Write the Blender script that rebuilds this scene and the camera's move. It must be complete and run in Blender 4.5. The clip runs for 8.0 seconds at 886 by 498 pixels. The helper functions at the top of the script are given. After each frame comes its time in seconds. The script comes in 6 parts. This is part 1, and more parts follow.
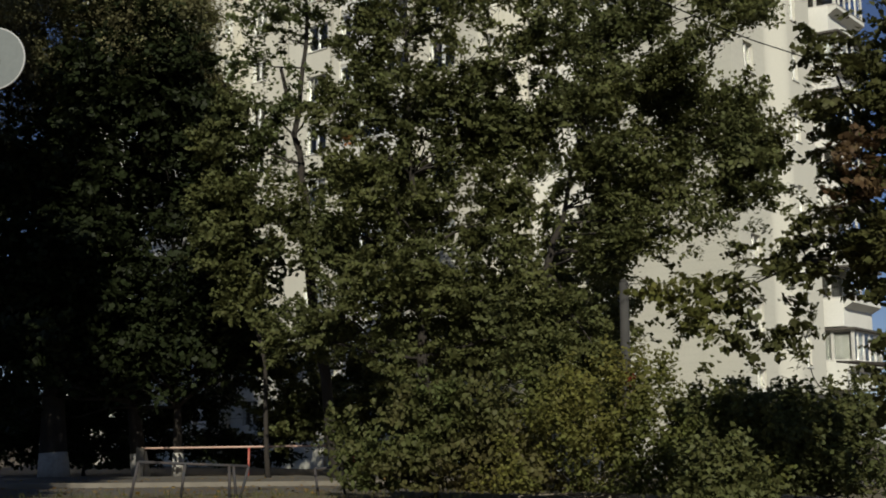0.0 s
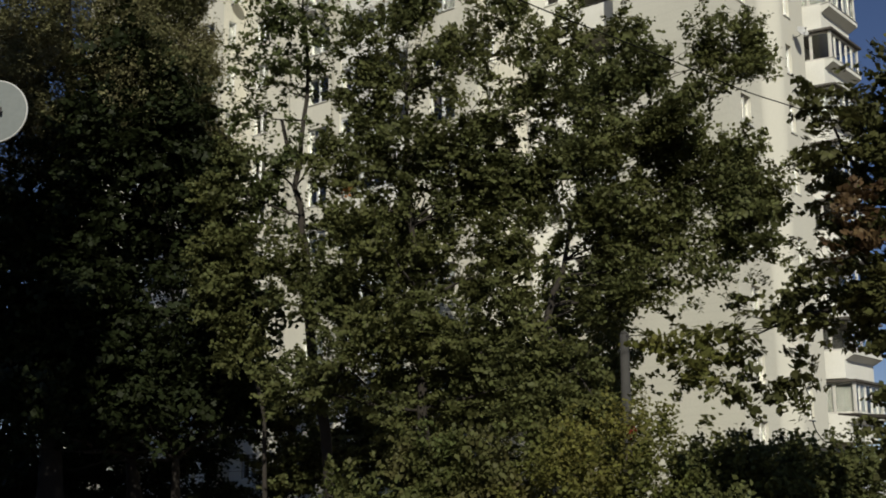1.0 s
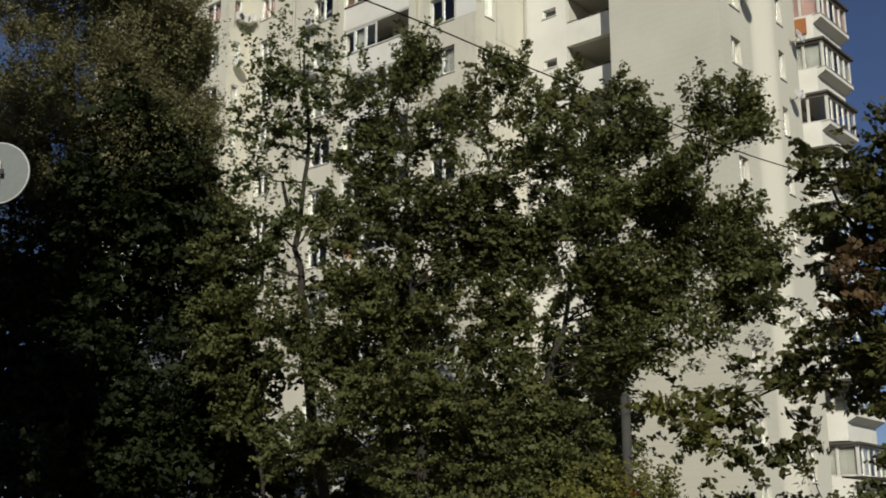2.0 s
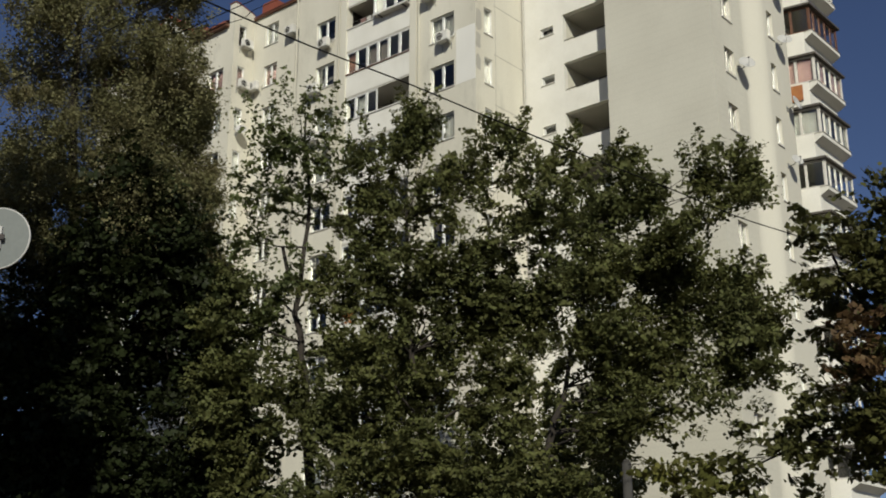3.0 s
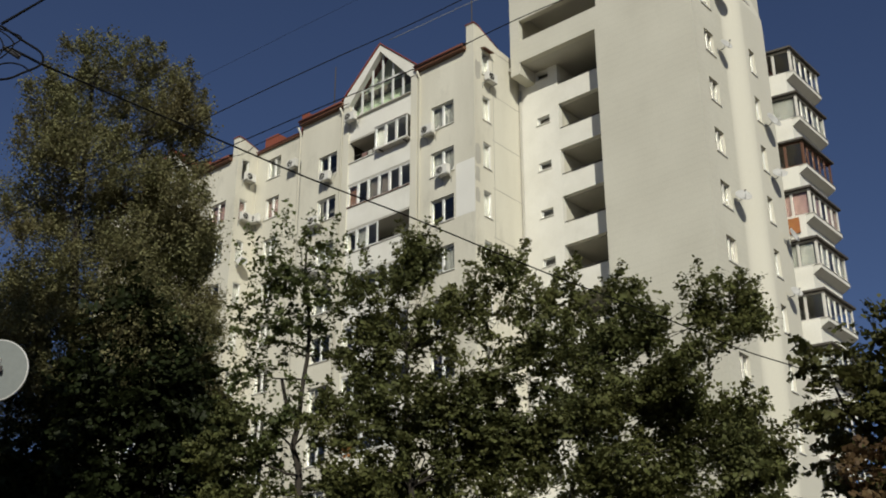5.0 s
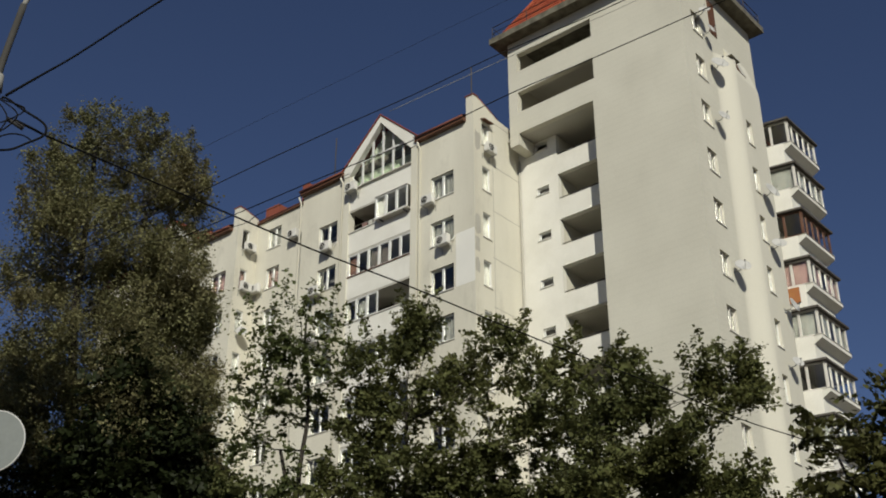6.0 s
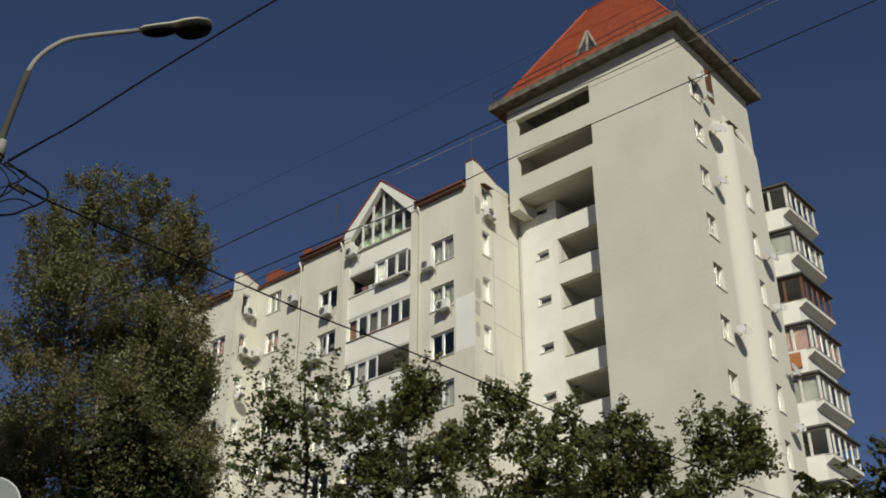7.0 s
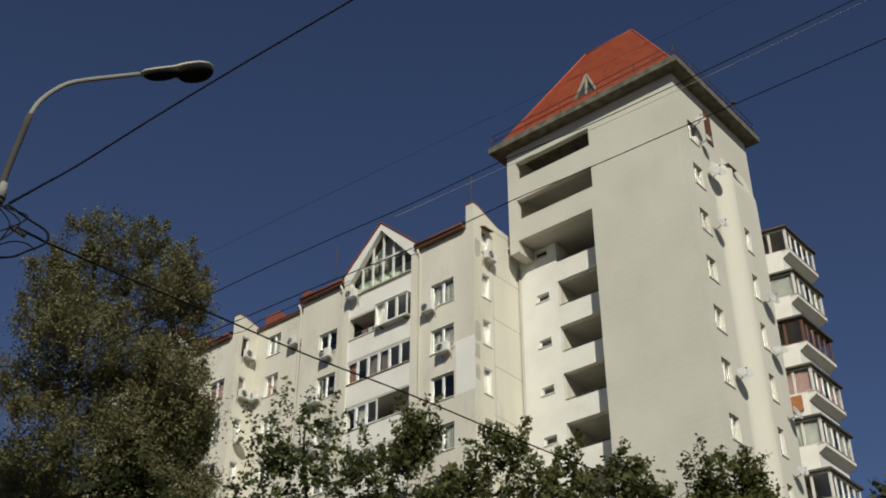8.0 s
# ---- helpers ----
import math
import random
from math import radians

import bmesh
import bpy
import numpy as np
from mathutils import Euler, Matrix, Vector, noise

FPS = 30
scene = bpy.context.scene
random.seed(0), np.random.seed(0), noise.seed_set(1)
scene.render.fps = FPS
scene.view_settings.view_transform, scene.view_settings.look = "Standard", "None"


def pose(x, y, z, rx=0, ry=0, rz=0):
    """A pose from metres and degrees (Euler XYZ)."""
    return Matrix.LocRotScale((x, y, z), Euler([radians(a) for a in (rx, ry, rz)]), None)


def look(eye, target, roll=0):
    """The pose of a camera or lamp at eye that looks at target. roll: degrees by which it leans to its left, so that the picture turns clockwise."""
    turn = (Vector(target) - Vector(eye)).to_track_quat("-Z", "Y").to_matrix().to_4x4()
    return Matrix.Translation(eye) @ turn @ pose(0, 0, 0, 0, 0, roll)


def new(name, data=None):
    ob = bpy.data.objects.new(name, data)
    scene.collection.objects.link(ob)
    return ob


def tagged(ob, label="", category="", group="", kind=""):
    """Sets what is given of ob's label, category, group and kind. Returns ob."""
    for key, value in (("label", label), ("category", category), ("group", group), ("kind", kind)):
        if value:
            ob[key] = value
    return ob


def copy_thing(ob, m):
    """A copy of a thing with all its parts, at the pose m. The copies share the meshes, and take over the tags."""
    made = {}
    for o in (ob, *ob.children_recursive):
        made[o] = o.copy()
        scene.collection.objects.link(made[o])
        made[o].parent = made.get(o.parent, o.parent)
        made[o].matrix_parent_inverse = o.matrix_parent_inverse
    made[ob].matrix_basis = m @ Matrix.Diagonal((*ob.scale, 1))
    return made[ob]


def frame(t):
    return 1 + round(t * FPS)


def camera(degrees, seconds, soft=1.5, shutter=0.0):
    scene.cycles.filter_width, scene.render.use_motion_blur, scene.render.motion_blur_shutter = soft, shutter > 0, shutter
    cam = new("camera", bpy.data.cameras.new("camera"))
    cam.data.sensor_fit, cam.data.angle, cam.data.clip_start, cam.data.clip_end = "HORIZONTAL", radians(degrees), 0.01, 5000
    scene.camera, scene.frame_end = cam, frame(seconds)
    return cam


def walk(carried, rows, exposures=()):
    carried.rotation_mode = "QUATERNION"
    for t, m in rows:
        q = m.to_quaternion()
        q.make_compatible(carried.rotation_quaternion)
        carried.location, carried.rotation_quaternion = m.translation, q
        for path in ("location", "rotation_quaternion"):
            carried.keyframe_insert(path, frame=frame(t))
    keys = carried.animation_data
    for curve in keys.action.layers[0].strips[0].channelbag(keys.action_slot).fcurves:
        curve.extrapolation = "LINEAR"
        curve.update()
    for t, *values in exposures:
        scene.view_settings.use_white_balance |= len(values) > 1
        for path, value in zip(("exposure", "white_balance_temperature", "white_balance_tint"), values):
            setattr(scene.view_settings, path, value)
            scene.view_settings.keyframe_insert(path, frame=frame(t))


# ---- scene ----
# The camera stands on a tripod and tilts up; it hardly leaves its place.
EYE = 1.3
cam = camera(41.09, 8.0, soft=1.9)
TILTS = [(0.0, 9.3), (0.5, 10.4), (1.0, 11.803), (1.7, 13.88), (2.5, 16.312), (3.0, 17.929), (3.5, 19.512), (4.0, 20.994),
         (4.5, 22.606), (5.2, 25.0), (6.0, 27.687), (6.5, 29.235), (7.0, 30.824), (7.5, 31.9), (8.0, 32.882)]
walk(cam, [(t, pose(0, 0, EYE, 90 + p, 0, 0)) for t, p in TILTS], exposures=[(0.0, 0.0), (8.0, 0.0)])

# ---- light ----
SUN_AZ, SUN_EL = 176.0, 31.0      # azimuth clockwise from +y
world = bpy.data.worlds.new("world")
scene.world = world
world.use_nodes = True
wn = world.node_tree.nodes
sky = wn.new("ShaderNodeTexSky")
sky.sky_type, sky.sun_disc = "NISHITA", False
sky.sun_elevation, sky.sun_rotation = radians(SUN_EL), radians(SUN_AZ)
sky.altitude, sky.air_density, sky.dust_density, sky.ozone_density = 1200, 0.9, 0.1, 4.0
wn["Background"].inputs["Strength"].default_value = 0.0485
tone = wn.new("ShaderNodeMix")
tone.data_type, tone.blend_type = "RGBA", "MULTIPLY"
tone.inputs["Factor"].default_value, tone.inputs["B"].default_value = 1.0, (1.06, 0.955, 1.03, 1)
world.node_tree.links.new(sky.outputs[0], tone.inputs["A"])
world.node_tree.links.new(tone.outputs["Result"], wn["Background"].inputs[0])
sun_data = bpy.data.lights.new("sun", "SUN")
sun_data.energy, sun_data.angle, sun_data.color = 3.95, radians(0.53), (0.993, 0.958, 0.838)
sun = new("sun", sun_data)
to_sun = Vector((math.sin(radians(SUN_AZ)) * math.cos(radians(SUN_EL)), math.cos(radians(SUN_AZ)) * math.cos(radians(SUN_EL)), math.sin(radians(SUN_EL))))
sun.matrix_world = look(to_sun * 200, (0, 0, 0))


# ---- materials ----
def material(name, colour, rough=0.8, second=None, scale=3.0, fine=40.0, bump=0.15, metal=0.0, amount=0.5, island=0.0, streak=False, spec=0.5, through_light=0.0, courses=0.0, blots=0.0):
    """Two scales of variation between two colours, and fine relief. Object coordinates, in metres."""
    m = bpy.data.materials.new(name)
    m.use_nodes = True
    nt = m.node_tree
    n, l = nt.nodes, nt.links
    b = n["Principled BSDF"]
    second = second or tuple(c * 0.72 for c in colour)
    co = n.new("ShaderNodeTexCoord")
    mp = n.new("ShaderNodeMapping")
    l.new(co.outputs["Object"], mp.inputs[0])
    if streak:
        mp.inputs["Scale"].default_value = (1, 1, 0.18)
    big = n.new("ShaderNodeTexNoise")
    big.inputs["Scale"].default_value, big.inputs["Detail"].default_value = scale, 6
    l.new(mp.outputs[0], big.inputs["Vector"])
    small = n.new("ShaderNodeTexNoise")
    small.inputs["Scale"].default_value, small.inputs["Detail"].default_value = fine, 3
    l.new(co.outputs["Object"], small.inputs["Vector"])
    ramp = n.new("ShaderNodeValToRGB")
    ramp.color_ramp.elements[0].position, ramp.color_ramp.elements[1].position = 0.35, 0.68
    l.new(big.outputs[0], ramp.inputs[0])
    mix = n.new("ShaderNodeMix")
    mix.data_type = "RGBA"
    mix.inputs["A"].default_value, mix.inputs["B"].default_value = (*colour, 1), (*second, 1)
    k = n.new("ShaderNodeMath")
    k.operation = "MULTIPLY"
    k.inputs[1].default_value = amount
    l.new(ramp.outputs[0], k.inputs[0])
    l.new(k.outputs[0], mix.inputs["Factor"])
    shade = mix.outputs["Result"]
    if blots:        # stains with ragged edges
        sn = n.new("ShaderNodeTexNoise")
        sn.inputs["Scale"].default_value, sn.inputs["Detail"].default_value, sn.inputs["Roughness"].default_value = 0.55, 8, 0.7
        sm = n.new("ShaderNodeMapping")
        sm.inputs["Scale"].default_value = (1.0, 1.0, 0.45)
        l.new(co.outputs["Object"], sm.inputs[0])
        l.new(sm.outputs[0], sn.inputs["Vector"])
        sr = n.new("ShaderNodeMapRange")
        sr.inputs["From Min"].default_value, sr.inputs["From Max"].default_value, sr.inputs["To Max"].default_value = 0.55, 0.72, blots
        l.new(sn.outputs[0], sr.inputs["Value"])
        sx = n.new("ShaderNodeMix")
        sx.data_type = "RGBA"
        sx.inputs["B"].default_value = (*(c * 0.6 for c in second), 1)
        l.new(sr.outputs[0], sx.inputs["Factor"])
        l.new(shade, sx.inputs["A"])
        shade = sx.outputs["Result"]
    if courses:      # faint level courses that show through the paint
        wv = n.new("ShaderNodeTexWave")
        wv.bands_direction = "Z"
        wv.inputs["Scale"].default_value, wv.inputs["Distortion"].default_value, wv.inputs["Detail"].default_value = 0.9, 1.2, 2
        l.new(co.outputs["Object"], wv.inputs["Vector"])
        wr = n.new("ShaderNodeMapRange")
        wr.inputs["From Max"].default_value, wr.inputs["To Min"].default_value, wr.inputs["To Max"].default_value = 0.2, courses, 0.0
        l.new(wv.outputs["Fac"], wr.inputs["Value"])
        wk = n.new("ShaderNodeMath")
        wk.operation = "MULTIPLY"
        l.new(wr.outputs[0], wk.inputs[0])
        l.new(big.outputs[0], wk.inputs[1])
        cx = n.new("ShaderNodeMix")
        cx.data_type = "RGBA"
        cx.inputs["B"].default_value = (*(c * 0.7 for c in second), 1)
        l.new(wk.outputs[0], cx.inputs["Factor"])
        l.new(shade, cx.inputs["A"])
        shade = cx.outputs["Result"]
    hsv = n.new("ShaderNodeHueSaturation")
    l.new(shade, hsv.inputs["Color"])
    v = n.new("ShaderNodeMapRange")
    v.inputs["To Min"].default_value, v.inputs["To Max"].default_value = 0.88, 1.12
    l.new(small.outputs[0], v.inputs["Value"])
    if island:
        geo = n.new("ShaderNodeNewGeometry")
        vi = n.new("ShaderNodeMapRange")
        vi.inputs["To Min"].default_value, vi.inputs["To Max"].default_value = 1 - island, 1 + island
        l.new(geo.outputs["Random Per Island"], vi.inputs["Value"])
        mm = n.new("ShaderNodeMath")
        mm.operation = "MULTIPLY"
        l.new(v.outputs[0], mm.inputs[0])
        l.new(vi.outputs[0], mm.inputs[1])
        l.new(mm.outputs[0], hsv.inputs["Value"])
        hi = n.new("ShaderNodeMapRange")
        hi.inputs["To Min"].default_value, hi.inputs["To Max"].default_value = 0.5 - 0.06 * island, 0.5 + 0.03 * island
        l.new(geo.outputs["Random Per Island"], hi.inputs["Value"])
        l.new(hi.outputs[0], hsv.inputs["Hue"])
    else:
        l.new(v.outputs[0], hsv.inputs["Value"])
    l.new(hsv.outputs[0], b.inputs["Base Color"])
    b.inputs["Roughness"].default_value, b.inputs["Metallic"].default_value = rough, metal
    b.inputs["Specular IOR Level"].default_value = spec
    if bump:
        bp = n.new("ShaderNodeBump")
        bp.inputs["Strength"].default_value, bp.inputs["Distance"].default_value = bump, 0.02
        l.new(small.outputs[0], bp.inputs["Height"])
        l.new(bp.outputs[0], b.inputs["Normal"])
    if through_light:
        tr = n.new("ShaderNodeBsdfTranslucent")
        l.new(hsv.outputs[0], tr.inputs["Color"])
        ms = n.new("ShaderNodeMixShader")
        ms.inputs[0].default_value = through_light
        l.new(b.outputs[0], ms.inputs[1])
        l.new(tr.outputs[0], ms.inputs[2])
        l.new(ms.outputs[0], n["Material Output"].inputs["Surface"])
    return m


def glass_material(name, colour, rough=0.03):
    m = bpy.data.materials.new(name)
    m.use_nodes = True
    b = m.node_tree.nodes["Principled BSDF"]
    b.inputs["Base Color"].default_value = (*colour, 1)
    b.inputs["Roughness"].default_value = rough
    b.inputs["Transmission Weight"].default_value = 1.0
    b.inputs["IOR"].default_value = 1.45
    return m


M_WALL = material("cream_plaster", (0.635, 0.61, 0.51), 0.9, (0.50, 0.475, 0.39), 0.5, 18, 0.15, streak=True, amount=0.7, blots=0.45)
M_TOWER = material("grey_cream_plaster", (0.575, 0.555, 0.465), 0.9, (0.49, 0.47, 0.39), 0.35, 14, 0.25, amount=0.65, courses=0.14, blots=0.1)
M_WHITE = material("white_paint", (0.725, 0.71, 0.64), 0.75, (0.60, 0.58, 0.505), 0.8, 22, 0.08, blots=0.2)
M_PATCH = material("fresh_white_plaster", (0.70, 0.69, 0.635), 0.85, (0.65, 0.64, 0.585), 1.0, 30, 0.06)
M_GREYPATCH = material("raw_grey_render", (0.40, 0.385, 0.335), 0.95, (0.34, 0.32, 0.27), 1.5, 25, 0.2)
M_CONCRETE = material("weathered_concrete", (0.165, 0.152, 0.112), 0.95, (0.065, 0.058, 0.042), 2.2, 14, 0.6, amount=0.9, blots=0.55)
M_LAMPHEAD = material("pale_weathered_lamp_casing", (0.46, 0.45, 0.37), 0.7, (0.34, 0.33, 0.26), 5, 25, 0.05)
M_DIMGREEN = material("dim_green_lining", (0.38, 0.42, 0.32), 0.95, (0.30, 0.33, 0.24), 1.2, 8, 0.1)
M_BLIND = material("pale_window_blind", (0.46, 0.45, 0.40), 0.95, (0.36, 0.35, 0.30), 2, 12, 0.1)
M_DORMER = material("stained_dormer_wood", (0.26, 0.23, 0.18), 0.9, (0.14, 0.12, 0.09), 2, 20, 0.1)
M_SHEET = material("dark_weathered_sheet_metal", (0.075, 0.066, 0.052), 0.7, (0.045, 0.036, 0.028), 2, 20, 0.1)
M_OLDFRAME = material("weathered_pale_frame", (0.58, 0.56, 0.51), 0.6, (0.44, 0.41, 0.36), 3, 25, 0.05)
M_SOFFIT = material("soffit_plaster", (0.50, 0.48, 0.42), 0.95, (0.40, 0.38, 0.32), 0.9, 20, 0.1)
M_TILE = material("red_roof_tile", (0.37, 0.080, 0.028), 0.85, (0.30, 0.064, 0.024), 0.5, 15, 0.2, island=0.1)
M_TILE_OLD = material("brown_red_roof_tile", (0.20, 0.066, 0.042), 0.85, (0.11, 0.045, 0.034), 1.2, 15, 0.2, island=0.2)
M_BRICK = material("red_chimney_brick", (0.23, 0.06, 0.033), 0.9, (0.19, 0.052, 0.032), 3, 15, 0.3)
M_PVC = material("white_window_plastic", (0.64, 0.64, 0.61), 0.4, (0.55, 0.54, 0.51), 2, 20, 0.0)
M_WOODFRAME = material("brown_wooden_frame", (0.12, 0.05, 0.024), 0.6, (0.07, 0.03, 0.016), 3, 30, 0.1)
# tower plaster made paler: the bay's fuller sunlight is put into the colour
M_BAY = material("sun_lightened_plaster", (0.59, 0.568, 0.478), 0.85, (0.52, 0.498, 0.415), 0.4, 25, 0.1, streak=True)
M_DARKGLASS = material("dark_dusty_glass", (0.05, 0.055, 0.06), 0.2, (0.09, 0.09, 0.085), 2, 20, 0.0)
M_GREEN = material("pale_green_lining", (0.42, 0.52, 0.34), 0.9, (0.36, 0.45, 0.30), 2, 12, 0.05)
M_GLASS = glass_material("window_glass", (0.93, 0.96, 0.95))
M_CURTAIN = material("pale_curtain", (0.20, 0.20, 0.175), 0.95, (0.12, 0.12, 0.105), 2.0, 12, 0.2)
M_PINK = material("pink_curtain", (0.215, 0.13, 0.112), 0.9, (0.17, 0.10, 0.09), 2.0, 12, 0.2)
# lack of light indoors is put into this lining colour
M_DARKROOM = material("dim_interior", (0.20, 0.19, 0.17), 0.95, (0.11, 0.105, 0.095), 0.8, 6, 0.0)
# brown, with the dimness of the balcony recess put into the colour
M_LOGGIA = material("shade_darkened_brown_loggia", (0.085, 0.07, 0.055), 0.95, (0.05, 0.042, 0.034), 0.8, 8, 0.1)
M_RUST = material("rusty_orange_panel", (0.36, 0.15, 0.045), 0.85, (0.30, 0.10, 0.04), 2.5, 20, 0.1, amount=0.9)
M_AC = material("off_white_metal_casing", (0.66, 0.65, 0.60), 0.5, (0.55, 0.53, 0.47), 2, 20, 0.0)
M_BLACK = material("black_plastic", (0.008, 0.008, 0.008), 0.95, (0.014, 0.014, 0.013), 4, 30, 0.0, spec=0.08)
M_DISH = material("pale_grey_dish_paint", (0.46, 0.455, 0.43), 0.5, (0.38, 0.375, 0.35), 3, 20, 0.0)
M_STEEL = material("galvanised_steel", (0.42, 0.42, 0.40), 0.45, (0.30, 0.30, 0.28), 5, 30, 0.1, metal=0.6)
M_SIGN = material("grey_sign_back", (0.17, 0.185, 0.175), 0.7, (0.14, 0.155, 0.15), 2, 20, 0.0, metal=0.2)
M_DARKSTEEL = material("dark_painted_steel", (0.035, 0.038, 0.042), 0.85, (0.09, 0.06, 0.045), 6, 30, 0.1)
M_RED = material("faded_red_paint", (0.36, 0.06, 0.045), 0.7, (0.50, 0.25, 0.17), 5, 30, 0.1)
M_REDTOP = material("sun_bleached_red_paint", (0.58, 0.42, 0.33), 0.8, (0.50, 0.22, 0.15), 5, 30, 0.1)
M_POLE = material("pole_concrete", (0.24, 0.235, 0.21), 0.9, (0.17, 0.165, 0.145), 3, 25, 0.3)
# darkened: the tree shade on the utility pole is put into the colour
M_POLE_DARK = material("darkened_pole", (0.05, 0.047, 0.041), 0.9, (0.032, 0.03, 0.027), 3, 25, 0.3)
M_WHITEWASH = material("whitewashed_bark", (0.42, 0.40, 0.35), 0.95, (0.22, 0.20, 0.17), 6, 25, 0.4)
# grey-brown, lowered to put the crowns' shade on the trunks into the colour
M_BARK = material("shade_darkened_brown_bark", (0.036, 0.029, 0.022), 0.95, (0.018, 0.015, 0.012), 5, 30, 0.8)
M_BARKLIGHT = material("pale_bark", (0.24, 0.20, 0.15), 0.95, (0.12, 0.10, 0.075), 5, 30, 0.8)
M_ASPHALT = material("old_asphalt", (0.085, 0.076, 0.062), 0.95, (0.13, 0.11, 0.08), 0.6, 60, 0.5)
M_DIRT = material("dry_earth_and_leaves", (0.11, 0.085, 0.055), 1.0, (0.16, 0.115, 0.055), 1.5, 40, 0.8)
M_LAWN = material("thin_lawn", (0.085, 0.074, 0.040), 1.0, (0.14, 0.108, 0.058), 1.2, 45, 0.9, amount=0.8)
M_KERB = material("kerb_concrete", (0.20, 0.178, 0.14), 0.95, (0.13, 0.113, 0.086), 2, 30, 0.4)
# darkened pavement: the shade under the trees is put into its colour
M_PAVE = material("pavement_slab", (0.105, 0.092, 0.07), 0.95, (0.06, 0.053, 0.041), 0.8, 40, 0.4)
# near black: the shade of the ground-floor recess is put into it
M_PLINTH = material("shade_dark_ground_floor", (0.055, 0.05, 0.045), 0.8, (0.03, 0.028, 0.026), 1, 20, 0.1)


def leaf_material(name, colour, second):
    return material(name, colour, 0.55, second, 0.45, 8, 0.0, amount=0.9, island=0.28, spec=0.15, through_light=0.36)


M_LEAF = leaf_material("maple_leaf", (0.112, 0.118, 0.040), (0.083, 0.094, 0.036))
M_LEAF_SPARSE = leaf_material("ash_leaf", (0.105, 0.120, 0.042), (0.080, 0.100, 0.038))
M_LEAF_POPLAR = leaf_material("poplar_leaf", (0.158, 0.160, 0.072), (0.172, 0.152, 0.076))
# below natural leaf tone: the shade on the left-hand trees is put into it
M_LEAF_SHADED = leaf_material("shade_darkened_leaf", (0.025, 0.033, 0.012), (0.020, 0.027, 0.010))
M_LEAF_BUSH = leaf_material("yellowing_bush_leaf", (0.150, 0.142, 0.036), (0.080, 0.100, 0.032))
M_LEAF_LIME = leaf_material("lime_leaf", (0.070, 0.075, 0.026), (0.10, 0.10, 0.034))
M_LEAF_SHRUB = leaf_material("drooping_shrub_leaf", (0.082, 0.098, 0.032), (0.118, 0.098, 0.040))
M_LEAF_RED = leaf_material("red_leaf", (0.27, 0.045, 0.028), (0.22, 0.04, 0.025))
M_LITTER = leaf_material("fallen_leaf", (0.30, 0.20, 0.06), (0.20, 0.12, 0.045))
M_LEAF_ORANGE = leaf_material("orange_leaf", (0.45, 0.19, 0.06), (0.38, 0.2, 0.08))
M_LEAF_BROWN = leaf_material("withered_brown_leaf", (0.125, 0.078, 0.036), (0.085, 0.058, 0.028))


# ---- mesh helpers ----
def mesh_object(name, verts, faces, mat, parent=None, smooth=False):
    me = bpy.data.meshes.new(name)
    me.from_pydata([tuple(v) for v in verts], [], faces)
    me.materials.append(mat)
    if smooth:
        me.polygons.foreach_set("use_smooth", [True] * len(me.polygons))
    me.update()
    ob = new(name, me)
    ob.parent = parent
    return ob


def part(name, bm, mat, parent=None, label=""):
    """Links a bmesh as one mesh object under a thing or part."""
    me = bpy.data.meshes.new(name)
    bmesh.ops.recalc_face_normals(bm, faces=bm.faces)
    bm.to_mesh(me)
    bm.free()
    me.materials.append(mat)
    ob = new(name, me)
    ob.parent = parent
    if label:
        tagged(ob, label)
    return ob


def box(bm, x0, x1, y0, y1, z0, z1):
    v = [bm.verts.new(p) for p in ((x0, y0, z0), (x1, y0, z0), (x1, y1, z0), (x0, y1, z0), (x0, y0, z1), (x1, y0, z1), (x1, y1, z1), (x0, y1, z1))]
    for f in ((0, 3, 2, 1), (4, 5, 6, 7), (0, 1, 5, 4), (1, 2, 6, 5), (2, 3, 7, 6), (3, 0, 4, 7)):
        bm.faces.new([v[i] for i in f])
    return v


def prism(bm, outline, z0, z1):
    """An upright prism over a plan outline."""
    a = [bm.verts.new((x, y, z0)) for x, y in outline]
    b = [bm.verts.new((x, y, z1)) for x, y in outline]
    bm.faces.new(a[::-1])
    bm.faces.new(b)
    for i in range(len(a)):
        j = (i + 1) % len(a)
        bm.faces.new((a[i], a[j], b[j], b[i]))


def boxes(*rows):
    bm = bmesh.new()
    for r in rows:
        box(bm, *r)
    return bm


def tube(bm, points, radii, sides=8, cap=True):
    """A round bar along points; radii one or many."""
    pts = [Vector(p) for p in points]
    if not hasattr(radii, "__len__"):
        radii = [radii] * len(pts)
    rings = []
    side = None
    for i, p in enumerate(pts):
        d = (pts[min(i + 1, len(pts) - 1)] - pts[max(i - 1, 0)]).normalized()
        if side is None:
            side = d.orthogonal().normalized()
        side = (side - d * side.dot(d)).normalized()
        up = d.cross(side)
        rings.append([bm.verts.new(p + (side * math.cos(a) + up * math.sin(a)) * radii[i]) for a in (2 * math.pi * k / sides for k in range(sides))])
    for a, b in zip(rings, rings[1:]):
        for k in range(sides):
            bm.faces.new((a[k], a[(k + 1) % sides], b[(k + 1) % sides], b[k])).smooth = True
    if cap:
        bm.faces.new(rings[0][::-1])
        bm.faces.new(rings[-1])


def bar(name, points, radii, mat, parent=None, label="", sides=8):
    bm = bmesh.new()
    tube(bm, points, radii, sides)
    return part(name, bm, mat, parent, label)


def empty(name, m=None, parent=None):
    ob = new(name)
    if m is not None:
        ob.matrix_world = m
    ob.parent = parent
    return ob

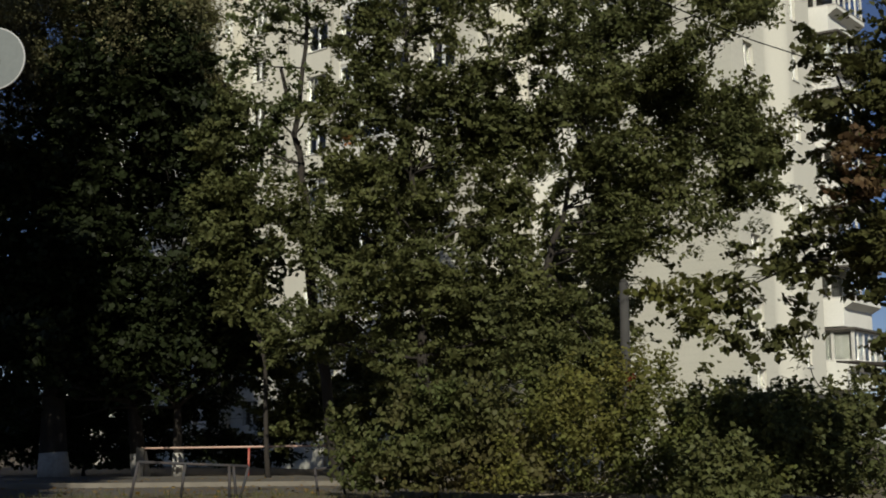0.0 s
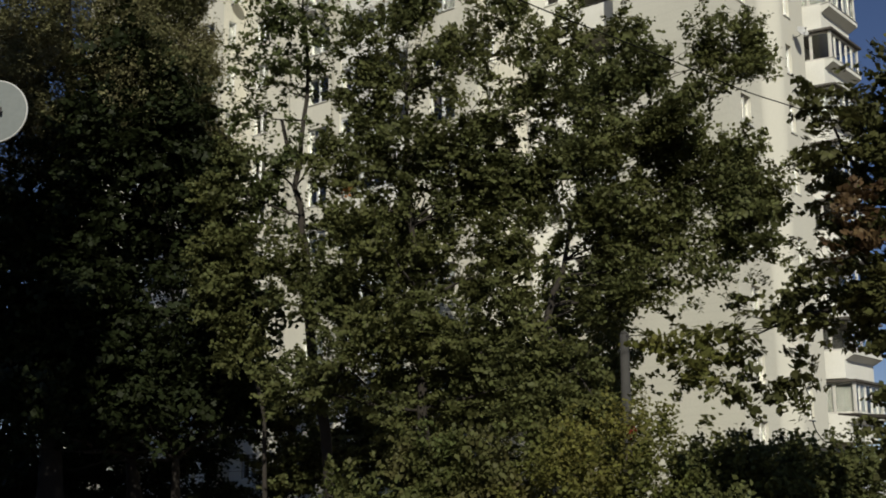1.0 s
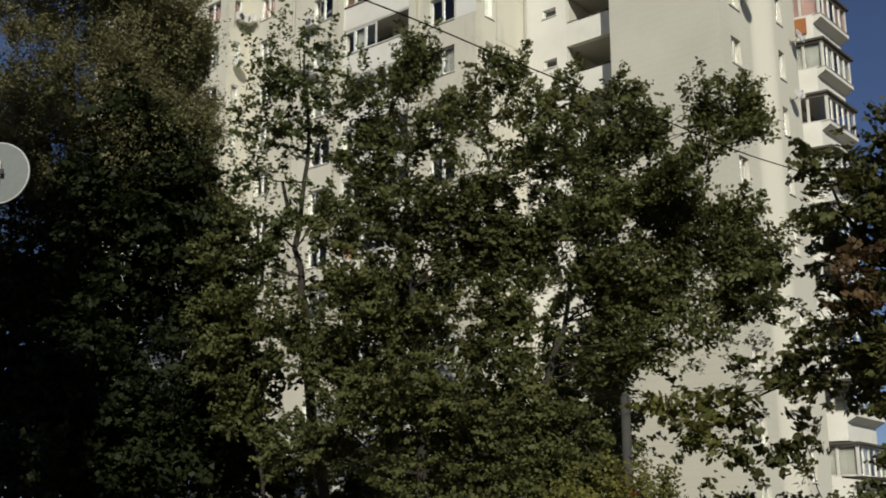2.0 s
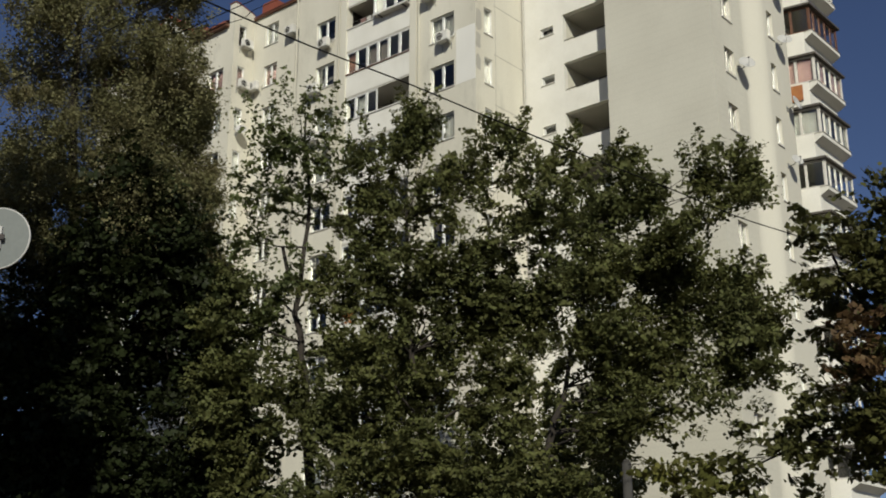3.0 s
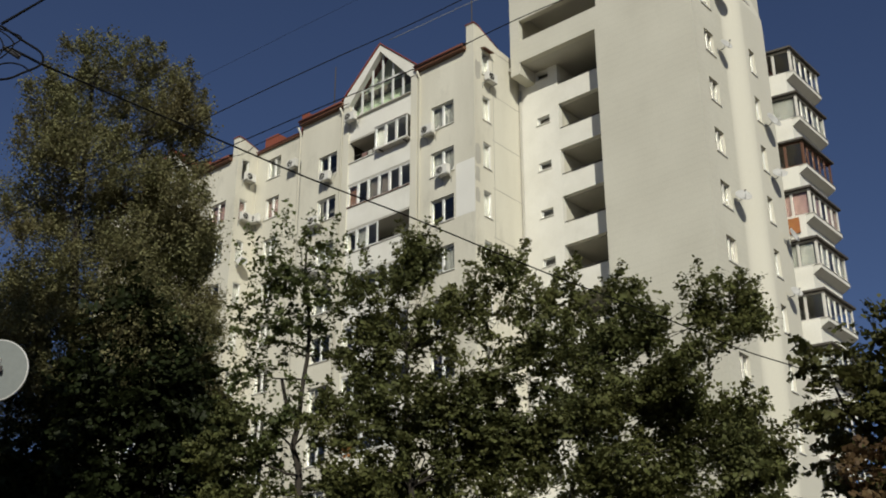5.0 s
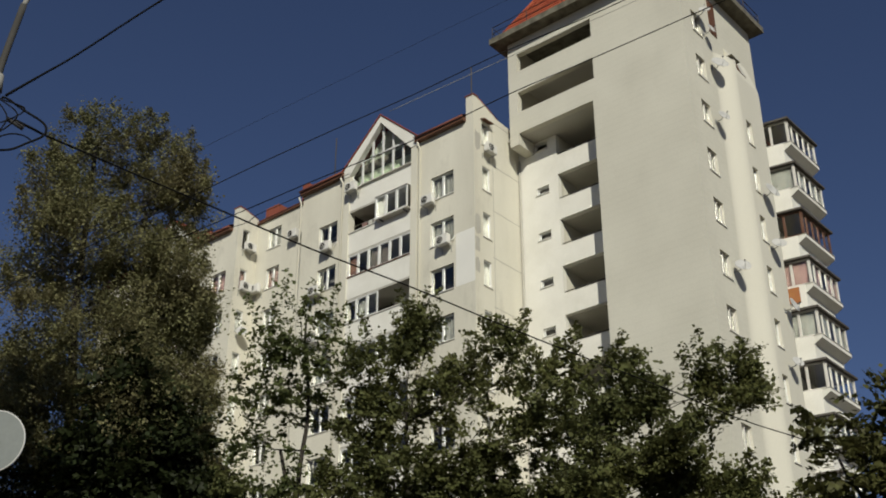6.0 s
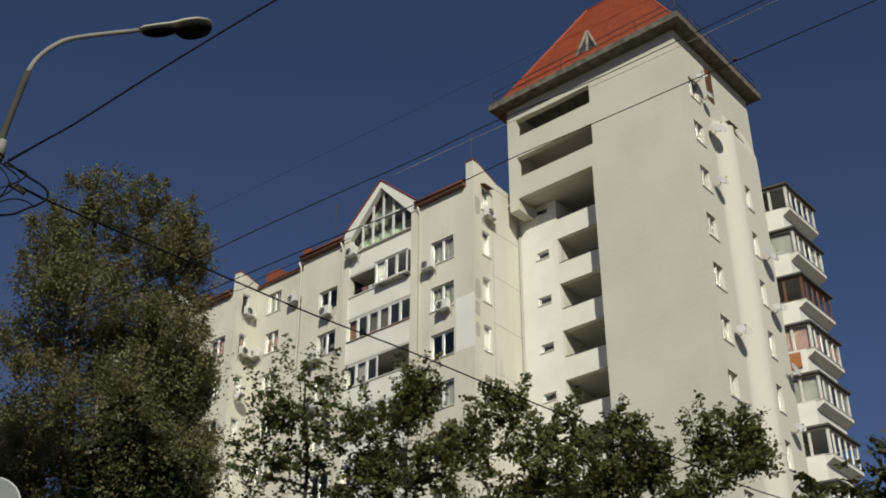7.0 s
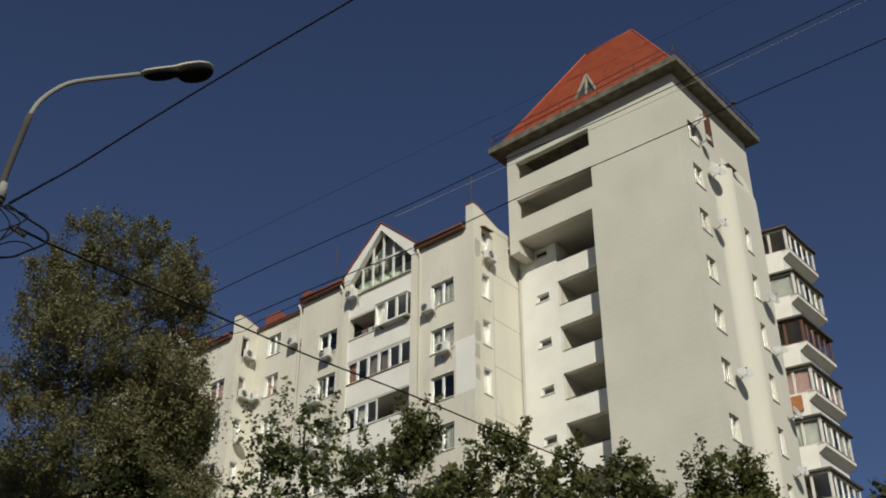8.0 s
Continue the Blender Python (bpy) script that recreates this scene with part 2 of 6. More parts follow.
# ---- ground ----
ground_bm = bmesh.new()
GN = 60
vs = [[ground_bm.verts.new((-1500 + 3000 * i / GN, -1500 + 3000 * j / GN, -0.02)) for j in range(GN + 1)] for i in range(GN + 1)]
for i in range(GN):
    for j in range(GN):
        ground_bm.faces.new((vs[i][j], vs[i + 1][j], vs[i + 1][j + 1], vs[i][j + 1]))
ground = tagged(part("ground", ground_bm, M_DIRT), "dry earth with fallen leaves under the trees", "ground", kind="structure")
YARD = pose(-5, 36.4, 0, 0, 0, 16)      # the kerb's line


def yard_strip(name, y0, y1, z1, mat, label):
    ob = tagged(part(name, boxes((-90, 90, y0, y1, -0.015, z1)), mat), label, name, kind="structure")
    ob.matrix_world = YARD


yard_strip("road", -5.2, 0.0, 0.0, M_ASPHALT, "old sunlit grey-brown asphalt yard road")
yard_strip("kerb", 0.0, 0.18, 0.14, M_KERB, "pale concrete kerb along the yard road")
yard_strip("pavement", 0.18, 7.5, 0.11, M_PAVE, "worn grey pavement behind the kerb")
yard_strip("lawn", -16.0, -5.2, 0.01, M_LAWN, "thin dry lawn with yellow fallen leaves")

# ---- the apartment building ----
# Its own axes: x along the front towards the tower, y inwards. The camera's foot is its origin.
building = empty("apartment_building", pose(0, 0, 0, 0, 0, -40.4))
tagged(building, "tall cream plastered apartment block with a red-roofed tower", "building")
ST = 2.8


def front(y0):
    """s along the front, d inwards from the face."""
    return lambda s, d, z: (s, y0 + d, z)


def flank(x0):
    """A face that looks along +x: s inwards along it, d into the wall."""
    return lambda s, d, z: (x0 - d, s, z)


def wall(name, to, s0, s1, z0, z1, holes, mat, parent, thick=0.35, top=None):
    """A thick wall with openings (s0, s1, z0, z1) cut through. top: the height at its far end where the top slopes."""
    ss = sorted({s0, s1, *(h[0] for h in holes), *(h[1] for h in holes)})
    zz = sorted({z0, z1, *(h[2] for h in holes), *(h[3] for h in holes)})
    ss, zz = [s for s in ss if s0 <= s <= s1], [z for z in zz if z0 <= z <= z1]
    verts, faces = [], []

    def height(s, z):
        return z if top is None or z < z1 else z1 + (top - z1) * (s - s0) / (s1 - s0)

    def quad(*pts):
        k = len(verts)
        verts.extend(to(s, d, height(s, z)) for s, d, z in pts)
        faces.append((k, k + 1, k + 2, k + 3))

    def solid(i, j):
        if not (0 <= i < len(ss) - 1 and 0 <= j < len(zz) - 1):
            return False
        s, z = (ss[i] + ss[i + 1]) / 2, (zz[j] + zz[j + 1]) / 2
        return not any(h[0] < s < h[1] and h[2] < z < h[3] for h in holes)

    for i in range(len(ss) - 1):
        for j in range(len(zz) - 1):
            if not solid(i, j):
                continue
            a, b, c, e = ss[i], ss[i + 1], zz[j], zz[j + 1]
            quad((a, 0, c), (b, 0, c), (b, 0, e), (a, 0, e))
            quad((a, thick, c), (a, thick, e), (b, thick, e), (b, thick, c))
            if not solid(i - 1, j):
                quad((a, 0, c), (a, 0, e), (a, thick, e), (a, thick, c))
            if not solid(i + 1, j):
                quad((b, 0, c), (b, thick, c), (b, thick, e), (b, 0, e))
            if not solid(i, j - 1):
                quad((a, 0, c), (a, thick, c), (b, thick, c), (b, 0, c))
            if not solid(i, j + 1):
                quad((a, 0, e), (b, 0, e), (b, thick, e), (a, thick, e))
    return mesh_object(name, verts, faces, mat, parent)


def slab(to, bm, s0, s1, d0, d1, z0, z1):
    a = [to(s, d, z) for s, d, z in ((s0, d0, z0), (s1, d1, z1))]
    lo = [min(p) for p in zip(*a)]
    hi = [max(p) for p in zip(*a)]
    box(bm, lo[0], hi[0], lo[1], hi[1], lo[2], hi[2])


rng = random.Random(7)


def window(to, s0, s1, z0, z1, sashes=2, mat=None, curtain=None, sill=True, deep=0.11, parent=None, transom=0.0, w=0.07):
    """Frame with mullions, panes, sill and what hangs behind the glass."""
    mat = mat or M_PVC
    bm = bmesh.new()
    slab(to, bm, s0, s1, deep, deep + 0.07, z0, z0 + w)
    slab(to, bm, s0, s1, deep, deep + 0.07, z1 - w, z1)
    slab(to, bm, s0, s0 + w, deep, deep + 0.07, z0 + w, z1 - w)
    slab(to, bm, s1 - w, s1, deep, deep + 0.07, z0 + w, z1 - w)
    for k in range(1, sashes):
        c = s0 + (s1 - s0) * k / sashes
        slab(to, bm, c - 0.85 * w, c + 0.85 * w, deep - 0.01, deep + 0.08, z0 + w, z1 - w)
    if transom:
        slab(to, bm, s0 + w, s1 - w, deep - 0.005, deep + 0.075, transom - 0.04, transom + 0.04)
    ob = part("window", bm, mat, parent or building)
    for k in range(sashes):
        a, b = s0 + (s1 - s0) * k / sashes, s0 + (s1 - s0) * (k + 1) / sashes
        bm = bmesh.new()
        slab(to, bm, a + 0.04, b - 0.04, deep + 0.03, deep + 0.04, z0 + 0.05, z1 - 0.05)
        pane = part("pane", bm, M_GLASS, ob)
        pane.visible_shadow = False
    if sill:
        bm = bmesh.new()
        slab(to, bm, s0 - 0.05, s1 + 0.05, -0.06, deep, z0 - 0.05, z0 - 0.005)
        part("sill", bm, M_AC, ob)
    if curtain:
        fold_s = np.linspace(s0 + 0.02, s1 - 0.02, 17)
        vs, fs = [], []
        for k, s in enumerate(fold_s):
            d = deep + 0.2 + 0.04 * math.sin(k * 1.9)
            vs += [to(s, d, z0 + 0.02), to(s, d, z1 - 0.02)]
        fs = [(2 * k, 2 * k + 2, 2 * k + 3, 2 * k + 1) for k in range(16)]
        mesh_object("curtain", vs, fs, curtain, ob, True)
    return ob


def pick_curtain(chance=0.6):
    return M_CURTAIN if rng.random() < chance else None


# Rooms behind the windows: linings that close each block, indoor dimness in their colour.
WING_Y, BACK_Y, STAIR_Y, TOWER_Y, SIDE_X = 41.4, 43.0, 45.4, 44.0, -21.6
EAVE_Z = 37.2
TOPS = [34.4 - ST * i for i in range(12)]


def window_column(to, s0, s1, height, tops, sashes, curtains=0.35, special=None):
    for i, z in enumerate(tops):
        c = (special or {}).get(i, pick_curtain(curtains))
        window(to, s0, s1, z - height, z, sashes, curtain=c)


# wing, face by face
def wing_face(x0, x1, y0, holes_s, height, tops, sashes, z1=EAVE_Z, special=None):
    to = front(y0)
    holes = [(holes_s[0], holes_s[1], z - height, z) for z in tops]
    wall("wall", to, x0, x1, 0.0, z1, holes, M_WALL, building)
    window_column(to, holes_s[0], holes_s[1], height, tops, sashes, special=special)


wing_face(-37.0, -33.1, WING_Y, (-36.1, -34.5), 1.42, TOPS, 2)
wing_face(-46.2, -42.65, WING_Y, (-44.7, -43.2), 1.42, TOPS, 2)
wing_face(-52.15, -46.2, BACK_Y, (-51.1, -49.9), 1.42, [TOPS[0] + ST] + TOPS, 2, 38.0, {1: M_PINK})
wing_face(-56.2, -52.15, WING_Y, (-54.5, -53.0), 1.42, TOPS, 2, EAVE_Z, {0: M_PINK})
wing_face(-66.0, -61.85, WING_Y, (-65.0, -63.4), 1.42, TOPS, 2)


# the ends of the projecting faces, with narrow windows
def wing_end(x0, y1, s0, s1, z1, zfar, extra=True):
    to = flank(x0)
    tops = ([TOPS[0] + ST] if extra else []) + TOPS
    holes = [(s0, s1, z - 1.45, z) for z in tops]
    wall("wall", to, WING_Y + 0.352, y1, 0.0, z1, holes, M_WALL, building, 0.3, zfar)
    for i, z in enumerate(tops):
        window(to, s0, s1, z - 1.45, z, 1, curtain=M_PINK if (x0 < -50 and i == 1) else (M_BLIND if pick_curtain(0.7) else None), deep=0.05)


wing_end(-33.1, 43.5, 42.1, 42.75, 38.65, 38.0)
wall("wall", flank(-33.1), 43.5, STAIR_Y, 0.0, 38.0, [], M_WALL, building, 0.3, 37.85)
wing_end(-52.15, BACK_Y, 41.78, 42.36, 38.6, 38.3)
for x in (-33.1, -52.15):
    part("parapet", boxes((x - 0.5, x, WING_Y, WING_Y + 0.35, EAVE_Z, 38.6)), M_WALL, building)
    part("parapet_cap", boxes((x - 0.56, x + 0.05, WING_Y - 0.05, WING_Y + 0.4, 38.6, 38.66)), M_TILE_OLD, building)


# balcony bays with a gable on top
def gable_bay(x0, x1, y0):
    to = front(y0)
    mid = (x0 + x1) / 2
    pil = 0.45
    part("pilaster", boxes((x0, x0 + pil, y0, y0 + 0.5, 0, 36.9)), M_WALL, building)
    part("pilaster", boxes((x1 - pil, x1, y0, y0 + 0.5, 0, 36.9)), M_WALL, building)
    a, b = x0 + pil, x1 - pil
    for i in range(13):
        zf = 35.9 - ST * i           # parapet top
        if zf - 1.5 < 0:
            break
        part("balcony_parapet", boxes((a, b, y0 + 0.08, y0 + 0.22, zf - 1.32, zf)), M_WHITE, building, "white plastered balcony parapet")
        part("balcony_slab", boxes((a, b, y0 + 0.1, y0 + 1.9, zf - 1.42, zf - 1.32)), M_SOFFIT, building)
        part("parapet_rail", boxes((a, b, y0 + 0.02, y0 + 0.26, zf, zf + 0.05)), M_WOODFRAME if i == 2 else M_AC, building)
        if i == 0:
            continue
        top = zf + ST - 1.42
        # glazing of the balcony
        n = 6
        for k in range(n):
            s0, s1 = a + (b - a) * k / n, a + (b - a) * (k + 1) / n
            if i == 1 and k < 3:
                continue
            if i == 1:
                # a glazed box that stands out before the parapet
                window(to, s0 + 0.01, s1 - 0.01, zf - 0.02, top - 0.06, 1, deep=-0.28, sill=False, curtain=M_BLIND if k == 3 else None)
                continue
            if i == 3 and k > 2:
                continue
            window(to, s0 + 0.01, s1 - 0.01, zf + 0.06, top - 0.02, 1, deep=0.1, sill=False,
                   curtain=(M_WOODFRAME if k == 0 else M_LOGGIA) if (i == 2 and k in (0, 2, 3)) else (M_CURTAIN if (k + i) % 4 == 0 else None))
        if i == 3:
            part("partition", boxes(((a + b) / 2 + 0.01, b, y0 + 1.4, y0 + 1.5, zf - 1.3, top)), M_WHITE, building, "white partition in an open balcony")
        if i == 1:
            c = (a + b) / 2
            part("box_floor", boxes((c - 0.03, b + 0.02, y0 - 0.31, y0 + 0.078, zf - 0.08, zf - 0.03)), M_OLDFRAME, building, "pale floor of a glazed balcony box")
            part("box_roof", boxes((c - 0.05, b + 0.04, y0 - 0.34, y0 + 0.3, top - 0.05, top - 0.005)), M_OLDFRAME, building)
            part("box_end", boxes((c - 0.02, c + 0.02, y0 - 0.28, y0 + 0.2, zf - 0.028, top - 0.052)), M_PVC, building, "white end panel of a glazed balcony box")
            for s in (c + 0.3, b - 0.3):
                part("bracket", boxes((s - 0.03, s + 0.03, y0 - 0.26, y0 + 0.078, zf - 0.16, zf - 0.082)), M_DARKSTEEL, building)
    # glazed gable
    zb, zs, za = 35.97, 37.45, 40.05
    f = b - a
    bm = bmesh.new()
    apex = 39.5

    def top_at(s):
        return apex - abs(s - mid) / (f / 2) * (apex - zs)

    posts = [a + f * k / 6 for k in range(7)]
    slab(to, bm, a, b, 0.19, 0.31, zb, zb + 0.1)
    glazing = part("gable_window", bm, M_PVC, building, "white framed gable glazing")
    for s in posts:
        bm = bmesh.new()
        slab(to, bm, s - 0.06, s + 0.06, 0.2, 0.3, zb + 0.1, max(top_at(s), zb + 0.3))
        part("mullion", bm, M_PVC, glazing)
    for k, (s0, s1) in enumerate(zip(posts, posts[1:])):
        bm = bmesh.new()
        slab(to, bm, s0 + (0.36 if k == 0 else 0.06), s1 - (0.36 if k == 5 else 0.06), 0.19, 0.31, 37.62, 37.73)
        part("transom", bm, M_PVC, glazing)
    for k in range(6):
        s0, s1 = posts[k] + 0.04, posts[k + 1] - 0.04
        p = mesh_object("pane", [to(s0, 0.25, zb + 0.08), to(s1, 0.25, zb + 0.08), to(s1, 0.25, top_at(s1)), to(s0, 0.25, top_at(s0))], [(0, 1, 2, 3)], M_GLASS, glazing)
        p.visible_shadow = False
    bm = bmesh.new()
    o = [to(s, 1.0, z) for s, z in ((a, zb), (b, zb), (b, zs - 0.1), (mid, apex - 0.1), (a, zs - 0.1))]
    vo, vi = [bm.verts.new(p) for p in o], [bm.verts.new((p[0], p[1] + 0.08, p[2])) for p in o]
    bm.faces.new(vo), bm.faces.new(vi[::-1])
    for k in range(5):
        bm.faces.new((vo[k], vi[k], vi[(k + 1) % 5], vo[(k + 1) % 5]))
    part("gable_sill", boxes((a, b, y0 - 0.06, y0 + 0.19, zb - 0.06, zb)), M_GREYPATCH, building)
    part("inner_lining", bm, M_DIMGREEN, building)
    part("inner_parapet", boxes((a, b - 1.2, y0 + 0.6, y0 + 0.7, zb, zb + 0.6)), M_GREEN, building, "pale green lining behind the gable glass")
    # sloping white bargeboards and roof over them
    for sgn in (-1, 1):
        e = x0 if sgn < 0 else x1
        bm = bmesh.new()
        o = [to(e, -0.05, 36.9), to(e, -0.05, 37.45), to(mid, -0.05, za), to(mid, -0.05, za - 0.45), to(e - sgn * pil, -0.05, 36.9)]
        i_ = [to(e, 0.3, 36.9), to(e, 0.3, 37.45), to(mid, 0.3, za), to(mid, 0.3, za - 0.45), to(e - sgn * pil, 0.3, 36.9)]
        vo, vi = [bm.verts.new(p) for p in o], [bm.verts.new(p) for p in i_]
        bm.faces.new(vo), bm.faces.new(vi[::-1])
        for k in range(5):
            bm.faces.new((vo[k], vi[k], vi[(k + 1) % 5], vo[(k + 1) % 5]))
        part("bargeboard", bm, M_WHITE, building)
        bm = bmesh.new()
        lo, hi = (e + sgn * 0.2, 37.33), (mid, za + 0.06)
        q = [to(lo[0], -0.12, lo[1]), to(hi[0], -0.12, hi[1]), to(hi[0], 5.5, hi[1]), to(lo[0], 5.5, lo[1])]
        v0 = [bm.verts.new(p) for p in q]
        v1 = [bm.verts.new((p[0], p[1], p[2] + 0.05)) for p in q]
        bm.faces.new(v0[::-1]), bm.faces.new(v1)
        for k in range(4):
            bm.faces.new((v0[k], v0[(k + 1) % 4], v1[(k + 1) % 4], v1[k]))
        part("gable_roof", bm, M_TILE, building, "red tiled gable roof")
    # the recess behind, its shade put into the wall colour
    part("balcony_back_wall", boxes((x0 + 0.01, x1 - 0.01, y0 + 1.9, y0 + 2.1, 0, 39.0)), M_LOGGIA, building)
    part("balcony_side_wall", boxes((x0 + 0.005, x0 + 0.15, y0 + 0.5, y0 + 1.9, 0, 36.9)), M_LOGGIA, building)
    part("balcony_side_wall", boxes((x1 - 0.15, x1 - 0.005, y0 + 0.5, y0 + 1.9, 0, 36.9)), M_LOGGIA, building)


gable_bay(-42.65, -37.0, WING_Y - 0.12)
gable_bay(-61.85, -56.2, WING_Y - 0.12)


# the wing's tiled roof edge and roof
def tiled_slope(x0, x1, y0, y1, z0, z1, mat=None, course=0.34, wide=0.3):
    """Overlapping tiles on a slope that rises inwards, joined in one mesh."""
    length = math.hypot(y1 - y0, z1 - z0)
    rows, cols = max(1, int(length / course)), max(1, int((x1 - x0) / wide))
    vs, fs = [], []
    ny, nz = -(z1 - z0) / length, (y1 - y0) / length
    for r in range(rows):
        for c in range(cols):
            k = len(vs)
            for (a, lift) in ((r / rows, 0.05), ((r + 1.1) / rows, 0.012)):
                for b in (c / cols, (c + 0.94) / cols):
                    vs.append((x0 + (x1 - x0) * b, y0 + (y1 - y0) * a + ny * lift, z0 + (z1 - z0) * a + nz * lift))
            vs += [(vs[k][0], vs[k][1] - ny * 0.05, vs[k][2] - nz * 0.05), (vs[k + 1][0], vs[k + 1][1] - ny * 0.05, vs[k + 1][2] - nz * 0.05)]
            fs += [(k, k + 1, k + 3, k + 2), (k + 4, k + 5, k + 1, k)]
    ob = mesh_object("roof_tiles", vs, fs, mat or M_TILE_OLD, building)
    return tagged(ob, kind="stuff")


for x0, x1, y in ((-37.0, -33.6, WING_Y), (-46.2, -42.65, WING_Y), (-56.2, -52.65, WING_Y), (-66.0, -61.85, WING_Y)):
    part("eave", boxes((x0 - 0.05, x1, y - 0.3, y + 0.4, EAVE_Z - 0.16, EAVE_Z + 0.08)), M_WOODFRAME, building, "dark brown wooden eaves")
    bar("gutter", [(x0 - 0.05, y - 0.36, EAVE_Z + 0.06), (x1, y - 0.36, EAVE_Z + 0.04)], 0.06, M_TILE_OLD, building, "red-brown gutter", sides=8)
    tiled_slope(x0 - 0.05, x1, y - 0.34, y + 0.75, EAVE_Z + 0.1, EAVE_Z + 0.78)
part("eave", boxes((-52.1, -46.2, BACK_Y - 0.15, BACK_Y + 0.4, 37.9, 38.0)), M_WOODFRAME, building)
tiled_slope(-52.1, -46.2, BACK_Y - 0.18, BACK_Y + 0.75, 38.01, 38.6)
part("flat_roof", boxes((-66.0, -33.4, BACK_Y + 0.7, 56.0, EAVE_Z - 0.1, EAVE_Z + 0.45)), M_CONCRETE, building)
for x0, x1 in ((-46.2, -33.4), (-66.0, -52.2)):
    part("flat_roof", boxes((x0, x1, WING_Y + 0.7, BACK_Y + 0.699, EAVE_Z - 0.1, EAVE_Z + 0.45)), M_CONCRETE, building)
part("chimney", boxes((-52.7, -51.5, BACK_Y + 1.0, BACK_Y + 2.0, EAVE_Z, 39.75)), M_BRICK, building, "red brick chimney")
part("chimney", boxes((-46.7, -46.15, WING_Y + 0.3, WING_Y + 0.9, EAVE_Z - 0.1, 38.2)), M_BRICK, building)
part("chimney", boxes((-57.0, -55.9, WING_Y + 0.6, WING_Y + 1.6, EAVE_Z, EAVE_Z + 1.3)), M_BRICK, building)
# rooms behind the wing, dimness put into the colour
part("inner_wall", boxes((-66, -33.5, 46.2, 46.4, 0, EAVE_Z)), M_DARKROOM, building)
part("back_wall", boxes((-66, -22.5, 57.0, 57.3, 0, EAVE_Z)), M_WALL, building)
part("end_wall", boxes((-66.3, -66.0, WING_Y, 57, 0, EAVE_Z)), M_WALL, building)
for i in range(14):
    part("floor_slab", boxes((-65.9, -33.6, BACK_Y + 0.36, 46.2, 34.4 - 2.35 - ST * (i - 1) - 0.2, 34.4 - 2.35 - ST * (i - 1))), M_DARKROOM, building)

# ---- the stair wall and its open landings ----
to = front(STAIR_Y)
LAND_X0, LAND_X1, BLOCK_X0, TOWER_X0 = -30.55, -27.15, -27.15, -32.6
SILLS = [36.3 - 2.77 * i for i in range(13)]
RAILS = [35.57 - 2.77 * i for i in range(13)]
holes = [(-31.95, -31.15, z, z + 0.45) for z in SILLS] + [(LAND_X0, LAND_X1, z, min(z + 1.57, 36.9)) for z in RAILS]
wall("wall", to, -33.4, LAND_X1 + 0.2, 0, 36.9, holes, M_WHITE, building, 0.3)
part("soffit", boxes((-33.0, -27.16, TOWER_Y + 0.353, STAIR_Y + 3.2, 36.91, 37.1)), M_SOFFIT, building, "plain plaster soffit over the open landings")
for z in SILLS:
    window(to, -31.95, -31.15, z, z + 0.45, 1, deep=0.1)
for i, z in enumerate(RAILS):
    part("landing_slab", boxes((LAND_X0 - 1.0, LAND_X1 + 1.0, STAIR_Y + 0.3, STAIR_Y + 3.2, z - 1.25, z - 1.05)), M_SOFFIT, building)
    bar("handrail", [(LAND_X0 + 0.02, STAIR_Y + 0.08, z + 0.12), (LAND_X1, STAIR_Y + 0.08, z + 0.12)], 0.025, M_DARKSTEEL, building)
    for s in (LAND_X0 + 0.2, LAND_X0 + 1.4, LAND_X0 + 2.6):
        bar("rail_post", [(s, STAIR_Y + 0.08, z - 0.02), (s, STAIR_Y + 0.08, z + 0.12)], 0.02, M_DARKSTEEL, building)
part("landing_back_wall", boxes((LAND_X0 - 1.0, LAND_X1 + 1.0, STAIR_Y + 3.2, STAIR_Y + 3.4, 0, 42.8)), M_WALL, building)
part("landing_side_wall", boxes((LAND_X0 - 0.25, LAND_X0 - 0.01, STAIR_Y + 0.301, STAIR_Y + 3.2, 0, 38.5)), M_WALL, building)

# ---- the tower ----
TOP_Z = 43.12
to = front(TOWER_Y)
wall("wall", to, BLOCK_X0, SIDE_X, 0, 36.9, [], M_TOWER, building)
holes = [(-32.0, -27.0, 38.25, 39.6), (-32.0, -27.0, 41.0, 42.2)]
wall("wall", to, TOWER_X0, SIDE_X, 36.9, TOP_Z, holes, M_TOWER, building)
part("bracket", boxes((TOWER_X0, TOWER_X0 + 0.6, TOWER_Y + 0.002, STAIR_Y + 0.4, 36.2, 36.898)), M_TOWER, building)
part("tower_flank", boxes((TOWER_X0 + 0.001, TOWER_X0 + 0.3, TOWER_Y + 0.352, 51.6, 36.9, TOP_Z)), M_TOWER, building)
part("block_flank", boxes((BLOCK_X0 + 0.001, BLOCK_X0 + 0.3, TOWER_Y + 0.352, 51.6, 0, 36.9)), M_TOWER, building)
for z in (38.0, 40.75):
    part("landing_slab", boxes((TOWER_X0 + 0.301, SIDE_X - 0.36, TOWER_Y + 0.352, 49.4, z - 0.2, z)), M_SOFFIT, building)
part("landing_back_wall", boxes((TOWER_X0 + 0.301, SIDE_X - 0.36, 47.0, 47.2, 38.6, TOP_Z)), M_WALL, building)

